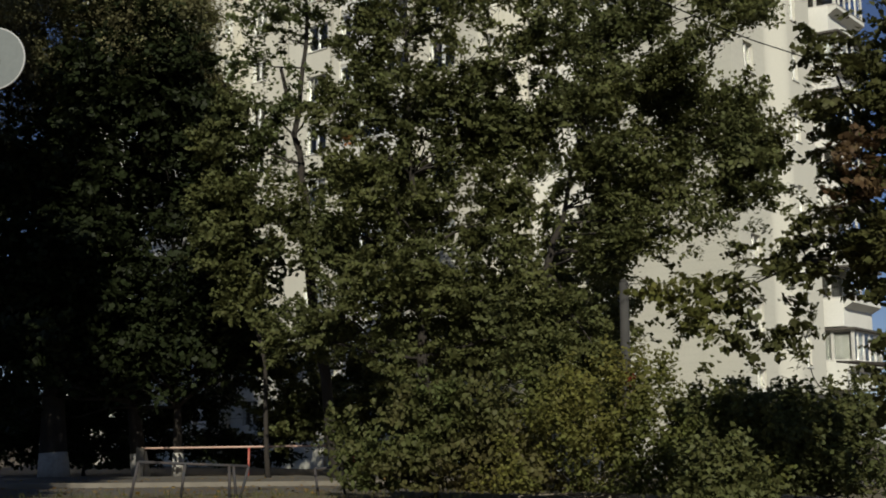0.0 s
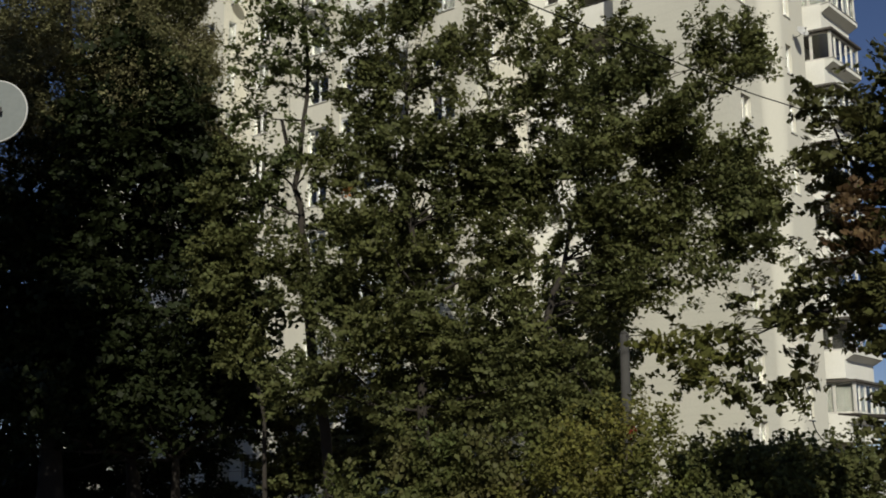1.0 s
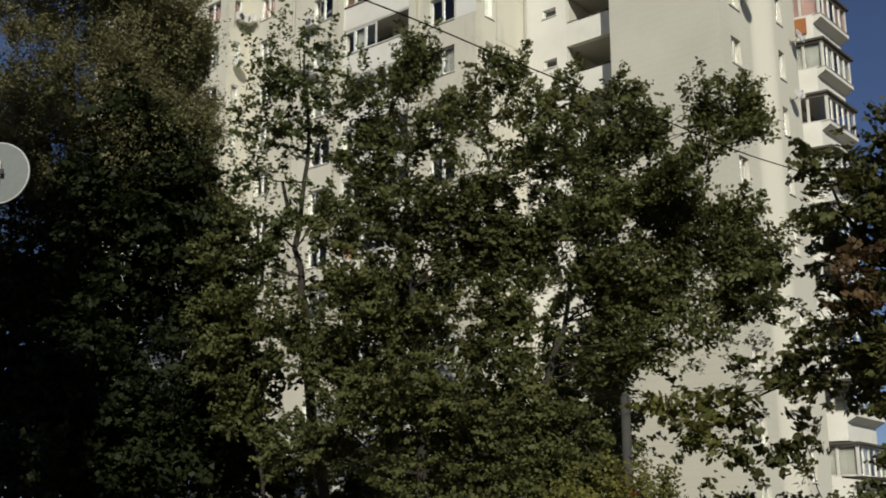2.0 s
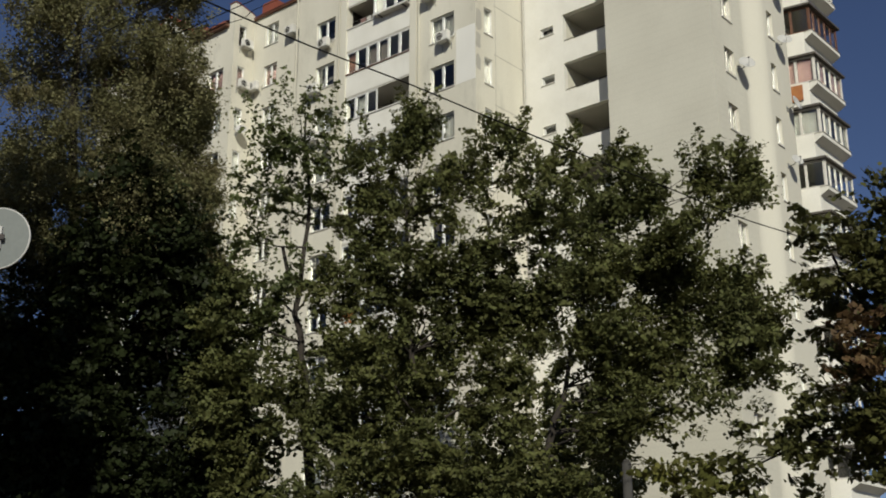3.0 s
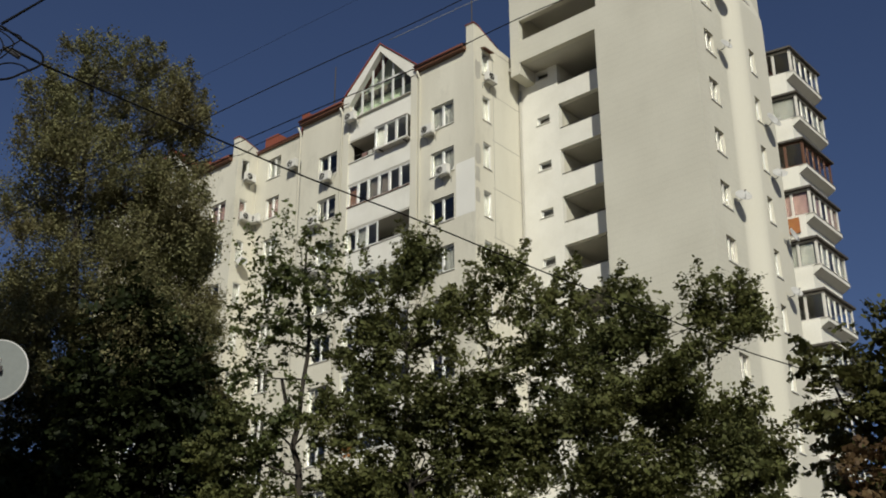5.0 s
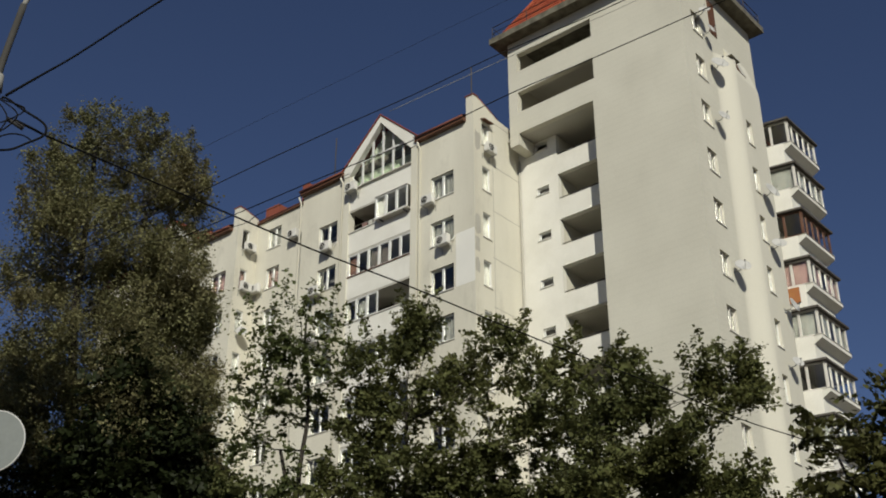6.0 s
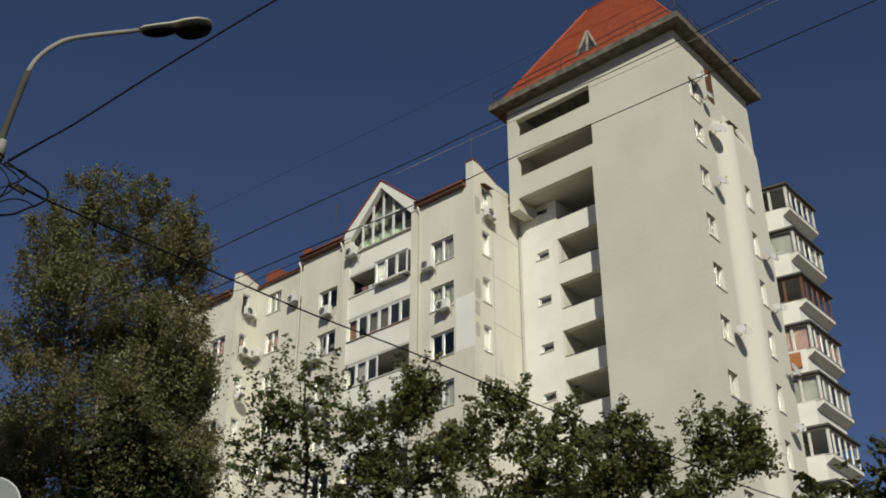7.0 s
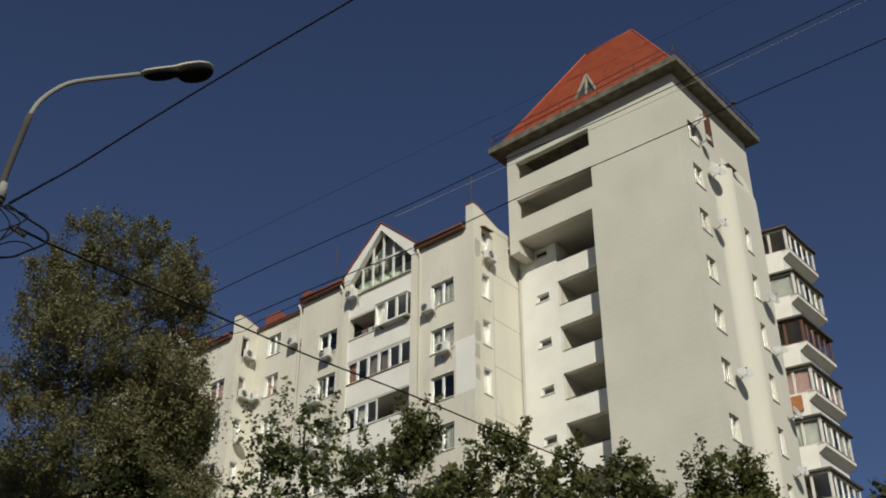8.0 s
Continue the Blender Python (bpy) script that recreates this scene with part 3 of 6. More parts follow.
to = flank(SIDE_X)
SIDE_TOPS = [40.7 - ST * i for i in range(14)]
holes = [(45.1, 46.05, z - 1.28, z) for z in SIDE_TOPS] 
wall("wall", to, TOWER_Y + 0.352, 51.7, 0, TOP_Z, holes, M_TOWER, building)
for z in SIDE_TOPS:
    window(to, 45.1, 46.05, z - 1.28, z, 2, M_OLDFRAME, deep=0.12, w=0.05)
bm = bmesh.new()
slab(to, bm, 47.1, 47.8, -0.03, -0.003, 40.35, 42.6)
shutter = part("shutter", bm, M_WOODFRAME, building, "tall dark red-brown shutter")
bm = bmesh.new()
for k in range(4):
    slab(to, bm, 47.14 + 0.165 * k, 47.28 + 0.165 * k, -0.05, -0.031, 40.4, 42.55)
part("boards", bm, M_WOODFRAME, shutter)
part("back_wall", boxes((TOWER_X0, SIDE_X, 51.7, 52.0, 0, TOP_Z)), M_TOWER, building)
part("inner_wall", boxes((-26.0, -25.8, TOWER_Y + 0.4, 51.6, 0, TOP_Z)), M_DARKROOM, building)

# the rounded bay on the tower's flank
bm = bmesh.new()
outline = [(SIDE_X + 0.002, 47.1)]
for k in range(13):
    u = k / 12
    outline.append((SIDE_X + 0.004 + 0.55 * (3 * u * u - 2 * u ** 3), 47.1 + 1.4 * u))
outline += [(SIDE_X + 0.55, 50.9), (SIDE_X + 0.002, 50.9)]
BAY_WIN = [35.5 - ST * i for i in range(8)] + [12.5, 9.2, 5.92]
prism(bm, outline[:14] + [(SIDE_X + 0.2, 48.5), (SIDE_X + 0.002, 48.5)], 3.4, 39.1)
part("rounded_bay", bm, M_BAY, building, "rounded plaster bay, fuller sunlight in its colour")
bayside = flank(SIDE_X + 0.55)
wall("bay_wall", bayside, 48.502, 50.9, 3.4, 38.0, [(48.8, 49.4, z - 1.4, z) for z in BAY_WIN], M_BAY, building, 0.3)
part("bay_end", boxes((SIDE_X + 0.002, SIDE_X + 0.25, 50.6, 50.898, 3.4, 37.4)), M_BAY, building)
for z in BAY_WIN:
    window(bayside, 48.8, 49.4, z - 1.4, z, 1, curtain=M_CURTAIN, deep=0.14, w=0.05)
# its head leans back into the tower's flank
bm = bmesh.new()
lean = [(0.55, 38.002), (0.54, 38.3), (0.45, 38.65), (0.1, 39.85), (0.004, 40.15), (0.004, 38.002)]
va = [bm.verts.new((SIDE_X + x, 48.52, z)) for x, z in lean]
vb = [bm.verts.new((SIDE_X + x, 50.88, z)) for x, z in lean]
bm.faces.new(va), bm.faces.new(vb[::-1])
for k in range(len(lean)):
    j = (k + 1) % len(lean)
    bm.faces.new((va[k], vb[k], vb[j], va[j]))
part("bay_head", bm, M_BAY, building)
# flat plates stand for a recess: dark for its shade, pale for the lit inside
bm = bmesh.new()
box(bm, 0, 0.9, -0.012, 0.2, 0, 0.95)
bm.transform(Matrix.Translation((SIDE_X + 0.43, 48.95, 38.75)) @ pose(0, 0, 0, 0, -16.3, 0) @ pose(0, 0, 0, 0, 0, 90))
opening = part("loggia_opening", bm, M_WOODFRAME, building, "small opening as a plate, its shade in dark brown")
bm = bmesh.new()
box(bm, 0.38, 0.86, -0.02, -0.014, 0.04, 0.9)
bm.transform(Matrix.Translation((SIDE_X + 0.43, 48.95, 38.75)) @ pose(0, 0, 0, 0, -16.3, 0) @ pose(0, 0, 0, 0, 0, 90))
part("shutter", bm, M_BLIND, opening, "pale plate for the lit beige inside of the opening")
part("ledge", boxes((SIDE_X + 0.002, SIDE_X + 0.62, 48.0, 48.9, 39.11, 39.18)), M_CONCRETE, building)
# solid boxes for the recessed ground floor, its shade put into the colour
part("ground_floor", boxes((SIDE_X + 0.002, SIDE_X + 0.5, 46.5, 50.8, 0, 3.39)), M_PLINTH, building, "ground floor box, dark for a shaded recess")
part("ground_floor", boxes((-30, -22.0, 52.1, 56.5, 0, 3.3)), M_PLINTH, building, "ground floor box, dark for a shaded recess")
# eave slab, roof and dormer
part("eave_slab", boxes((TOWER_X0 - 0.75, SIDE_X + 0.75, TOWER_Y - 0.75, 52.45, TOP_Z, 43.5)), M_CONCRETE, building, "weathered grey concrete eave slab")
RIDGE = (-29.1, -25.7, 47.95, 51.5)
RB = (TOWER_X0 - 0.4, SIDE_X + 0.4, TOWER_Y - 0.4, 52.1, 43.5)


def roof_face(a, b, c, d, course=0.36, wide=0.28):
    """Tiles in courses on the slope a-b (eave) to d-c (ridge)."""
    a, b, c, d = map(Vector, (a, b, c, d))
    n = (b - a).cross(d - a).normalized()
    rows = int(((d - a).length + (c - b).length) / 2 / course)
    vs, fs = [], []
    for r in range(rows):
        t0, t1 = r / rows, min(1, (r + 1.12) / rows)
        l0, r0, l1, r1 = a.lerp(d, t0), b.lerp(c, t0), a.lerp(d, t1), b.lerp(c, t1)
        cols = max(1, int((r0 - l0).length / wide))
        for k in range(cols):
            u0, u1 = k / cols, (k + 0.95) / cols
            i = len(vs)
            p = [l0.lerp(r0, u0) + n * 0.06, l0.lerp(r0, u1) + n * 0.06, l1.lerp(r1, u1) + n * 0.015, l1.lerp(r1, u0) + n * 0.015]
            vs += p + [p[0] - n * 0.06, p[1] - n * 0.06]
            fs += [(i, i + 1, i + 2, i + 3), (i + 4, i + 5, i + 1, i)]
    tagged(mesh_object("roof_tiles", vs, fs, M_TILE, building), "bright red roof tiles in courses", kind="stuff")


c00, c10, c11, c01 = (RB[0], RB[2], RB[4]), (RB[1], RB[2], RB[4]), (RB[1], RB[3], RB[4]), (RB[0], RB[3], RB[4])
r0, r1 = (RIDGE[0], RIDGE[2], RIDGE[3]), (RIDGE[1], RIDGE[2], RIDGE[3])
DORMER = bmesh.new()
dv = [DORMER.verts.new(q) for q in ((-28.1, 44.3, 44.3), (-26.3, 44.3, 44.3), (-27.1, 44.55, 46.4), (-27.15, 46.6, 46.4))]
for q in ((0, 1, 2), (1, 3, 2), (0, 2, 3), (0, 3, 1)):
    DORMER.faces.new([dv[i] for i in q])
dormer = part("dormer", DORMER, M_TILE, building, "small triangular dormer on the red roof")
part_bm = bmesh.new()
for a, b in (((-28.15, 44.26, 44.3), (-27.1, 44.5, 46.45)), ((-26.25, 44.26, 44.3), (-27.1, 44.5, 46.45)), ((-28.15, 44.26, 44.3), (-26.25, 44.26, 44.3)), ((-27.15, 44.28, 44.3), (-27.1, 44.5, 46.3))):
    tube(part_bm, [a, b], 0.09, 6)
part("dormer_frame", part_bm, M_DORMER, dormer)
mesh_object("pane", [(-28.05, 44.28, 44.32), (-26.35, 44.28, 44.32), (-27.1, 44.53, 46.3)], [(0, 1, 2)], M_DARKGLASS, dormer)
mesh_object("tower_roof", [c00, c10, c11, c01, r0, r1], [(0, 1, 5, 4), (1, 2, 5), (2, 3, 4, 5), (3, 0, 4), (3, 2, 1, 0)], M_TILE, building)
roof_face(c00, c10, r1, r0)
for a, b in ((r0, r1), (r1, c10), (r0, c00), (r1, c11), (r0, c01)):
    bar("ridge_cap", [Vector(a) + Vector((0, 0, 0.06)), Vector(b) + Vector((0, 0, 0.06))], 0.065, M_TILE, building, sides=8)
roof_face(c10, c11, r1, r1)
roof_face(c01, c00, r0, r0)

# ---- the rear wing with glazed balconies ----
REAR_X = -22.35
part("wall", boxes((-30, REAR_X, 52.0, 56.6, 0, 37.15)), M_WHITE, building)
part("flat_roof", boxes((-30, REAR_X + 0.15, 52.05, 56.7, 37.15, 37.4)), M_TILE_OLD, building)
REAR_OUT, REAR_Y0, REAR_Y1, REAR_Y2 = -20.43, 52.3, 52.66, 56.15


def rear_balcony(z, frame_mat, curtain, panes=2):
    """A white box whose glazing stands out on a leaning lip, under a dark roof."""
    body = REAR_OUT - 0.4
    bm = bmesh.new()
    prism(bm, [(REAR_X + 0.001, REAR_Y0 + 0.03), (body, REAR_Y1 - 0.04), (body, REAR_Y2 - 0.1), (REAR_X + 0.001, REAR_Y2 + 0.5)], z - 1.27, z - 0.005)
    bay = part("balcony", bm, M_WHITE, building, "glazed white balcony with a leaning front lip")
    bm = bmesh.new()
    ends = []
    for y in (REAR_Y1 - 0.02, REAR_Y2):
        ends.append([bm.verts.new(q) for q in ((body + 0.002, y, z - 0.45), (REAR_OUT + 0.04, y, z - 0.2), (REAR_OUT + 0.04, y, z), (body + 0.002, y, z))])
    bm.faces.new(ends[0][::-1]), bm.faces.new(ends[1])
    for k in range(4):
        j = (k + 1) % 4
        bm.faces.new((ends[0][k], ends[0][j], ends[1][j], ends[1][k]))
    part("lip", bm, M_WHITE, bay, "white leaning lip below the glazing")
    top = z + 1.4
    runs = [((REAR_X, REAR_Y0), (REAR_OUT, REAR_Y1), panes), ((REAR_OUT, REAR_Y1), (REAR_OUT, REAR_Y2), 5), ((REAR_OUT, REAR_Y2), (REAR_X, REAR_Y2 + 0.4), 2)]
    for p, q, n in runs:
        p, q = Vector((*p, 0)), Vector((*q, 0))
        d = (q - p).normalized()
        nrm = Vector((d.y, -d.x, 0))
        for k in range(n):
            a, b = p.lerp(q, k / n), p.lerp(q, (k + 1) / n)
            L = (b - a).length
            e = 0.065
            m = Matrix.Translation(a - nrm * 0.08) @ Matrix(((d.x, -nrm.x, 0, 0), (d.y, -nrm.y, 0, 0), (0, 0, 1, 0), (0, 0, 0, 1)))
            bm = boxes((0.0, L, 0, 0.07, z + 0.002, z + 0.08), (0.0, L, 0, 0.07, top - 0.08, top), (0, e, 0, 0.07, z + 0.08, top - 0.08), (L - e, L, 0, 0.07, z + 0.08, top - 0.08))
            bm.transform(m)
            fr = part("sash_frame", bm, frame_mat, bay)
            bm = boxes((0.05, L - 0.05, 0.03, 0.04, z + 0.06, top - 0.06))
            bm.transform(m)
            pane = part("pane", bm, M_GLASS, fr)
            pane.visible_shadow = False
            if curtain and (n != 5 or k % 2):
                bm = boxes((0.07, L - 0.07, 0.09, 0.1, z + 0.08, top - 0.08))
                bm.transform(m)
                part("blind", bm, curtain, fr)
    # dark panel added over the sunlit wall, for the dim room behind the glass
    part("dim_room_panel", boxes((REAR_X + 0.004, REAR_X + 0.02, REAR_Y0 + 0.1, REAR_Y2 + 0.3, z + 0.002, top)), M_DARKROOM, bay)
    bm = bmesh.new()
    prism(bm, [(REAR_X, REAR_Y0 - 0.12), (REAR_OUT + 0.1, REAR_Y1 - 0.14), (REAR_OUT + 0.12, REAR_Y2 + 0.12), (REAR_X, REAR_Y2 + 0.6)], top + 0.002, top + 0.11)
    part("balcony_roof", bm, M_SHEET, bay, "dark sheet-metal balcony roof")
    part("sill", boxes((body, REAR_OUT + 0.08, REAR_Y1 - 0.06, REAR_Y2 + 0.02, z + 0.0005, z + 0.0018)), M_OLDFRAME, bay)


REAR_SILLS = [35.8 - ST * i for i in range(8)] + [13.4, 10.6, 7.8, 4.95]
for i, z in enumerate(REAR_SILLS):
    rear_balcony(z, M_WOODFRAME if i == 2 else M_OLDFRAME, {1: M_CURTAIN, 3: M_PINK, 4: M_CURTAIN, 6: M_CURTAIN, 11: M_CURTAIN}.get(i), 1 if i == 1 else 2)

# ---- trees ----
def leaf_cloud(name, lobes, count, size, mat, parent, seed, clump=0.5, fill=0.6, droop=0.3, label="", mass=1.0, rise=0.0, shoots=0.0, shoot_length=1.2, broad=0.5):
    """Many small leaves in clumps spread over the lobes (x, y, z, radius), denser towards their skins; shoots: the share that grows on upright shoots."""
    r = np.random.RandomState(seed)
    lob = np.array([l[:4] for l in lobes], float)
    full = np.array([l[4] if len(l) > 4 else 1.0 for l in lobes])
    # every lobe breaks up into smaller masses, and these into sprays along twigs
    m = 12
    n_sub = len(lob) * m
    own = np.repeat(np.arange(len(lob)), m)
    d = r.normal(size=(n_sub, 3))
    d /= np.linalg.norm(d, axis=1)[:, None]
    rad = (fill + (1.05 - fill) * r.rand(n_sub)) * lob[own, 3]
    sub = lob[own, :3] + d * rad[:, None]
    sub_r = lob[own, 3] * (0.26 + 0.22 * r.rand(n_sub)) * mass
    weight = sub_r ** 2 * full[own]
    n_clump = max(20, count // 26)
    pick = r.choice(n_sub, n_clump, p=weight / weight.sum())
    e = r.normal(size=(n_clump, 3))
    centre = sub[pick] + e * (sub_r[pick] * 0.62)[:, None] * np.array([1, 1, 0.8])
    out = e / np.linalg.norm(e, axis=1)[:, None] + 0.7 * d[pick] + r.normal(size=(n_clump, 3)) * 0.4
    out[:, 2] *= 0.6
    out[:, 2] += rise
    out /= np.linalg.norm(out, axis=1)[:, None]
    which = r.choice(n_clump, count)
    along = (r.rand(count) - 0.35) * clump * 1.7
    pos = centre[which] + out[which] * along[:, None] + r.normal(size=(count, 3)) * clump * np.array([0.26, 0.26, 0.13])
    pos[:, 2] -= droop * 0.5 * along ** 2
    if shoots:
        # upright shoots that thin out to a tip
        per = 6
        on = np.repeat(np.arange(len(lob)), per)
        lean = r.normal(size=(len(on), 3)) * np.array([1, 1, 0.5]) + np.array([0, 0, 0.5])
        lean /= np.linalg.norm(lean, axis=1)[:, None]
        foot = lob[on, :3] + lean * lob[on, 3:4] * 0.7
        grow = lean * 0.55 + np.array([0, 0, 0.75]) + r.normal(size=(len(on), 3)) * 0.2
        grow /= np.linalg.norm(grow, axis=1)[:, None]
        far = shoot_length * (0.4 + 0.9 * r.rand(len(on)))
        chance = far * full[on] * lob[on, 3]
        mine = np.where(r.rand(count) < shoots)[0]
        k = r.choice(len(on), len(mine), p=chance / chance.sum())
        u = r.rand(len(mine)) ** 0.8
        pos[mine] = foot[k] + grow[k] * (far[k] * u)[:, None] + r.normal(size=(len(mine), 3)) * (0.17 * (1.15 - 0.75 * u))[:, None]
    kept = pos[:, 2] > 0.25
    pos = pos[kept]
    n = len(pos)
    # leaves of one spray lie much the same way
    tilt = r.normal(size=(n_clump, 3)) * 0.9 + np.array([0, -0.4, 1.3])
    nor = tilt[which[kept]] + r.normal(size=(n, 3)) * 0.55
    nor /= np.linalg.norm(nor, axis=1)[:, None]
    ax = r.normal(size=(n, 3)) - np.array([0, 0, droop * 2])
    ax -= nor * (ax * nor).sum(1)[:, None]
    ax /= np.linalg.norm(ax, axis=1)[:, None]
    bx = np.cross(nor, ax)
    s = size * (0.6 + 0.8 * r.rand(n))[:, None]
    v = np.empty((n, 4, 3))
    v[:, 0] = pos - ax * s * 0.55
    v[:, 1] = pos + bx * s * broad + nor * s * 0.1
    v[:, 2] = pos + ax * s * 0.6 - nor * s * 0.08
    v[:, 3] = pos - bx * s * broad + nor * s * 0.1
    me = bpy.data.meshes.new(name)
    me.vertices.add(n * 4)
    me.vertices.foreach_set("co", v.reshape(-1))
    me.loops.add(n * 4)
    me.loops.foreach_set("vertex_index", np.arange(n * 4))
    me.polygons.add(n)
    me.polygons.foreach_set("loop_start", np.arange(n) * 4)
    me.polygons.foreach_set("loop_total", np.full(n, 4))
    me.materials.append(mat)
    me.update(calc_edges=True)
    ob = new(name, me)
    ob.parent = parent
    return tagged(ob, label, kind="stuff")


def wobble(a, b, n, amount, r):
    a, b = Vector(a), Vector(b)
    pts = [a.lerp(b, i / n) for i in range(n + 1)]
    for p in pts[1:-1]:
        p += Vector((r.uniform(-1, 1), r.uniform(-1, 1), r.uniform(-0.4, 0.4))) * amount
    return pts


def tree(label, base, trunk_top, radius, lobes, leaves, size, mat, seed, bark=None, whitewash=0.0, clump=0.5, fill=0.55, category="tree", twigs=3, trunk_via=(), droop=0.3, limb=0.45, boughs=True, mass=1.0, rise=0.0, shoots=0.0, shoot_length=1.2, broad=0.5):
    """Tapered trunk, limbs that reach into each lobe, twigs, and a crown of single leaves."""
    r = random.Random(seed)
    bark = bark or M_BARK
    root = empty("tree" if category == "tree" else category, Matrix.Translation(base))
    tagged(root, label, category)
    off = Vector(base)
    pts = [Vector((0, 0, -0.1))] + [Vector(p) - off for p in trunk_via] + [Vector(trunk_top) - off]
    line = [pts[0]]
    for a, b in zip(pts, pts[1:]):
        line += wobble(a, b, 4, radius * 0.5, r)[1:]
    radii = [radius * (1.35 if i == 0 else 1) * (1 - 0.8 * i / (len(line) - 1)) for i in range(len(line))]
    bar("trunk", line, radii, bark, root, sides=10)
    if whitewash:
        h = [p for p in (Vector((0, 0, 0)), line[1].lerp(line[0], 1 - min(1, whitewash / max(0.1, line[1].z))))]
        bar("whitewash", h, [radius * 1.42, radius * 1.22], M_WHITEWASH, root, "whitewashed foot of the trunk", sides=10)
    for l in (lobes if boughs else ()):
        bm = bmesh.new()
        c = Vector(l[:3]) - off
        third = len(line) // 3
        near = [p for p in line[third:] if p.z < c.z - 0.2 * l[3]] or line[third:third + 1]
        start = min(near, key=lambda p: (p - c).length)
        i = line.index(start)
        r0 = max(0.02, radii[i] * limb)
        bough = wobble(start, c, 5, 0.12 * (c - start).length * 0.6, r)
        tube(bm, bough, [r0 * (1 - 0.75 * k / 5) for k in range(6)], 6)
        for _ in range(twigs):
            d = Vector((r.gauss(0, 1), r.gauss(0, 1), r.gauss(0.3, 0.8))).normalized() * l[3] * r.uniform(0.6, 1.0)
            p = bough[r.randint(3, 5)]
            tube(bm, wobble(p, p + d, 3, 0.08 * l[3], r), [r0 * 0.3, r0 * 0.22, r0 * 0.15, 0.008], 4)
        part("bough", bm, bark, root)
    local = [(l[0] - off.x, l[1] - off.y, l[2] - off.z, *l[3:]) for l in lobes]
    leaf_cloud("crown", local, leaves, size, mat, root, seed, clump, fill, droop, mass=mass, rise=rise, shoots=shoots, shoot_length=shoot_length, broad=broad)
    return root

# crowns as lobes: x, y, z, radius (and how full)
YOUNG = [(-5.9, 46.9, 4.2, 1.1, 0.6), (-3.3, 48.3, 4.2, 1.6, 0.7), (-0.6, 48.4, 4.1, 2.1), (2.2, 47.8, 4.5, 2.1), (5.0, 48.0, 5.5, 1.9),
    (-5.1, 47.9, 2.5, 1.6), (-1.9, 47.2, 2.5, 1.8), (6.1, 46.3, 3.3, 1.6), (1.7, 47.8, 6.4, 1.8), (-6.3, 47.2, 2.3, 1.0, 0.8),
    (-3.6, 47.1, 1.6, 0.9),]
MAPLE_HIGH = [(-0.75, 39.3, 19.1, 0.4), (-0.45, 39.2, 18.5, 0.45), (-0.9, 39.3, 18.5, 0.45), (-1.7, 39.1, 17.5, 0.9), (-0.8, 39.6, 18.2, 0.6), (-2.6, 38.3, 16.8, 0.8, 0.7), (-1.3, 39.0, 15.6, 1.7), (-2.9, 40.1, 15.4, 1.0, 0.7),
    (0.9, 40.2, 17.1, 1.1), (2.1, 37.8, 17.3, 0.8), (1.3, 38.1, 14.5, 1.6), (3.0, 37.5, 16.1, 0.9), (4.3, 38.6, 16.7, 0.9),
    (3.3, 37.4, 14.4, 1.3), (-1.6, 38.8, 12.9, 1.7), (-3.6, 39.3, 12.2, 1.2), (0.7, 38.3, 11.9, 1.7), (2.9, 39.4, 12.0, 1.6),
    (5.0, 38.9, 15.0, 1.2),]
MAPLE_MIDDLE = [(-2.3, 37.5, 9.6, 1.7), (0.1, 39.2, 9.6, 1.9), (2.5, 38.2, 9.0, 1.7), (-4.1, 38.5, 7.6, 1.3), (-1.9, 38.3, 7.2, 1.9),
    (0.9, 39.6, 6.6, 2.1), (3.2, 38.7, 6.5, 1.7), (-3.3, 37.8, 5.3, 1.6), (-0.8, 39.1, 4.7, 2.1), (2.2, 39.8, 4.4, 2.1),
    (-4.7, 38.1, 4.6, 1.3), (4.8, 37.9, 5.3, 1.5), (1.3, 38.9, 12.4, 1.3), (3.2, 39.2, 12.4, 1.3), (5.1, 39.1, 12.0, 1.1),
    (2.2, 39.0, 11.2, 1.2),]
MAPLE_LOW = [(-0.5, 39.1, 11.8, 1.0), (-2.0, 39.4, 12.5, 1.0), (-2.8, 39.5, 10.0, 1.4), (-1.2, 39.1, 8.4, 1.5), (-3.9, 38.5, 7.9, 1.3),
    (-5.4, 38.3, 8.4, 0.9),]
MAPLE = MAPLE_HIGH + MAPLE_MIDDLE + MAPLE_LOW
MAPLE_R_HIGH = [(5.3, 32.4, 14.3, 0.6), (5.2, 31.7, 12.8, 0.9), (4.2, 31.8, 11.0, 1.1), (5.9, 32.5, 13.2, 0.5), (6.4, 31.1, 11.7, 0.8, 0.8),
    (7.5, 32.1, 14.1, 0.5), (8.1, 31.6, 13.6, 0.9), (9.0, 32.4, 13.6, 0.6), (7.7, 32.8, 12.7, 0.5, 0.4), (6.0, 33.0, 11.0, 1.3),
    (7.3, 32.8, 10.6, 1.2), (8.3, 31.6, 10.4, 0.7), (8.9, 32.3, 9.8, 0.8), (7.6, 31.6, 9.0, 1.0, 0.7), (6.0, 32.7, 8.9, 1.3),
    (4.4, 32.2, 8.8, 1.3),]
MAPLE_R_MIDDLE = [(2.3, 31.9, 5.9, 0.6, 0.4), (3.9, 31.5, 6.4, 0.6, 0.4), (8.0, 31.8, 7.7, 0.7, 0.5), (6.5, 31.0, 7.1, 0.8, 0.35), (5.3, 31.8, 6.8, 0.9, 0.8), (4.4, 34.1, 7.0, 1.2), (8.3, 31.1, 8.5, 0.8),
    (2.7, 32.1, 3.8, 0.9), (3.3, 32.0, 4.7, 0.9), (2.3, 32.1, 4.7, 0.8), (3.0, 31.8, 2.7, 0.9), (4.2, 31.8, 3.5, 0.8),]
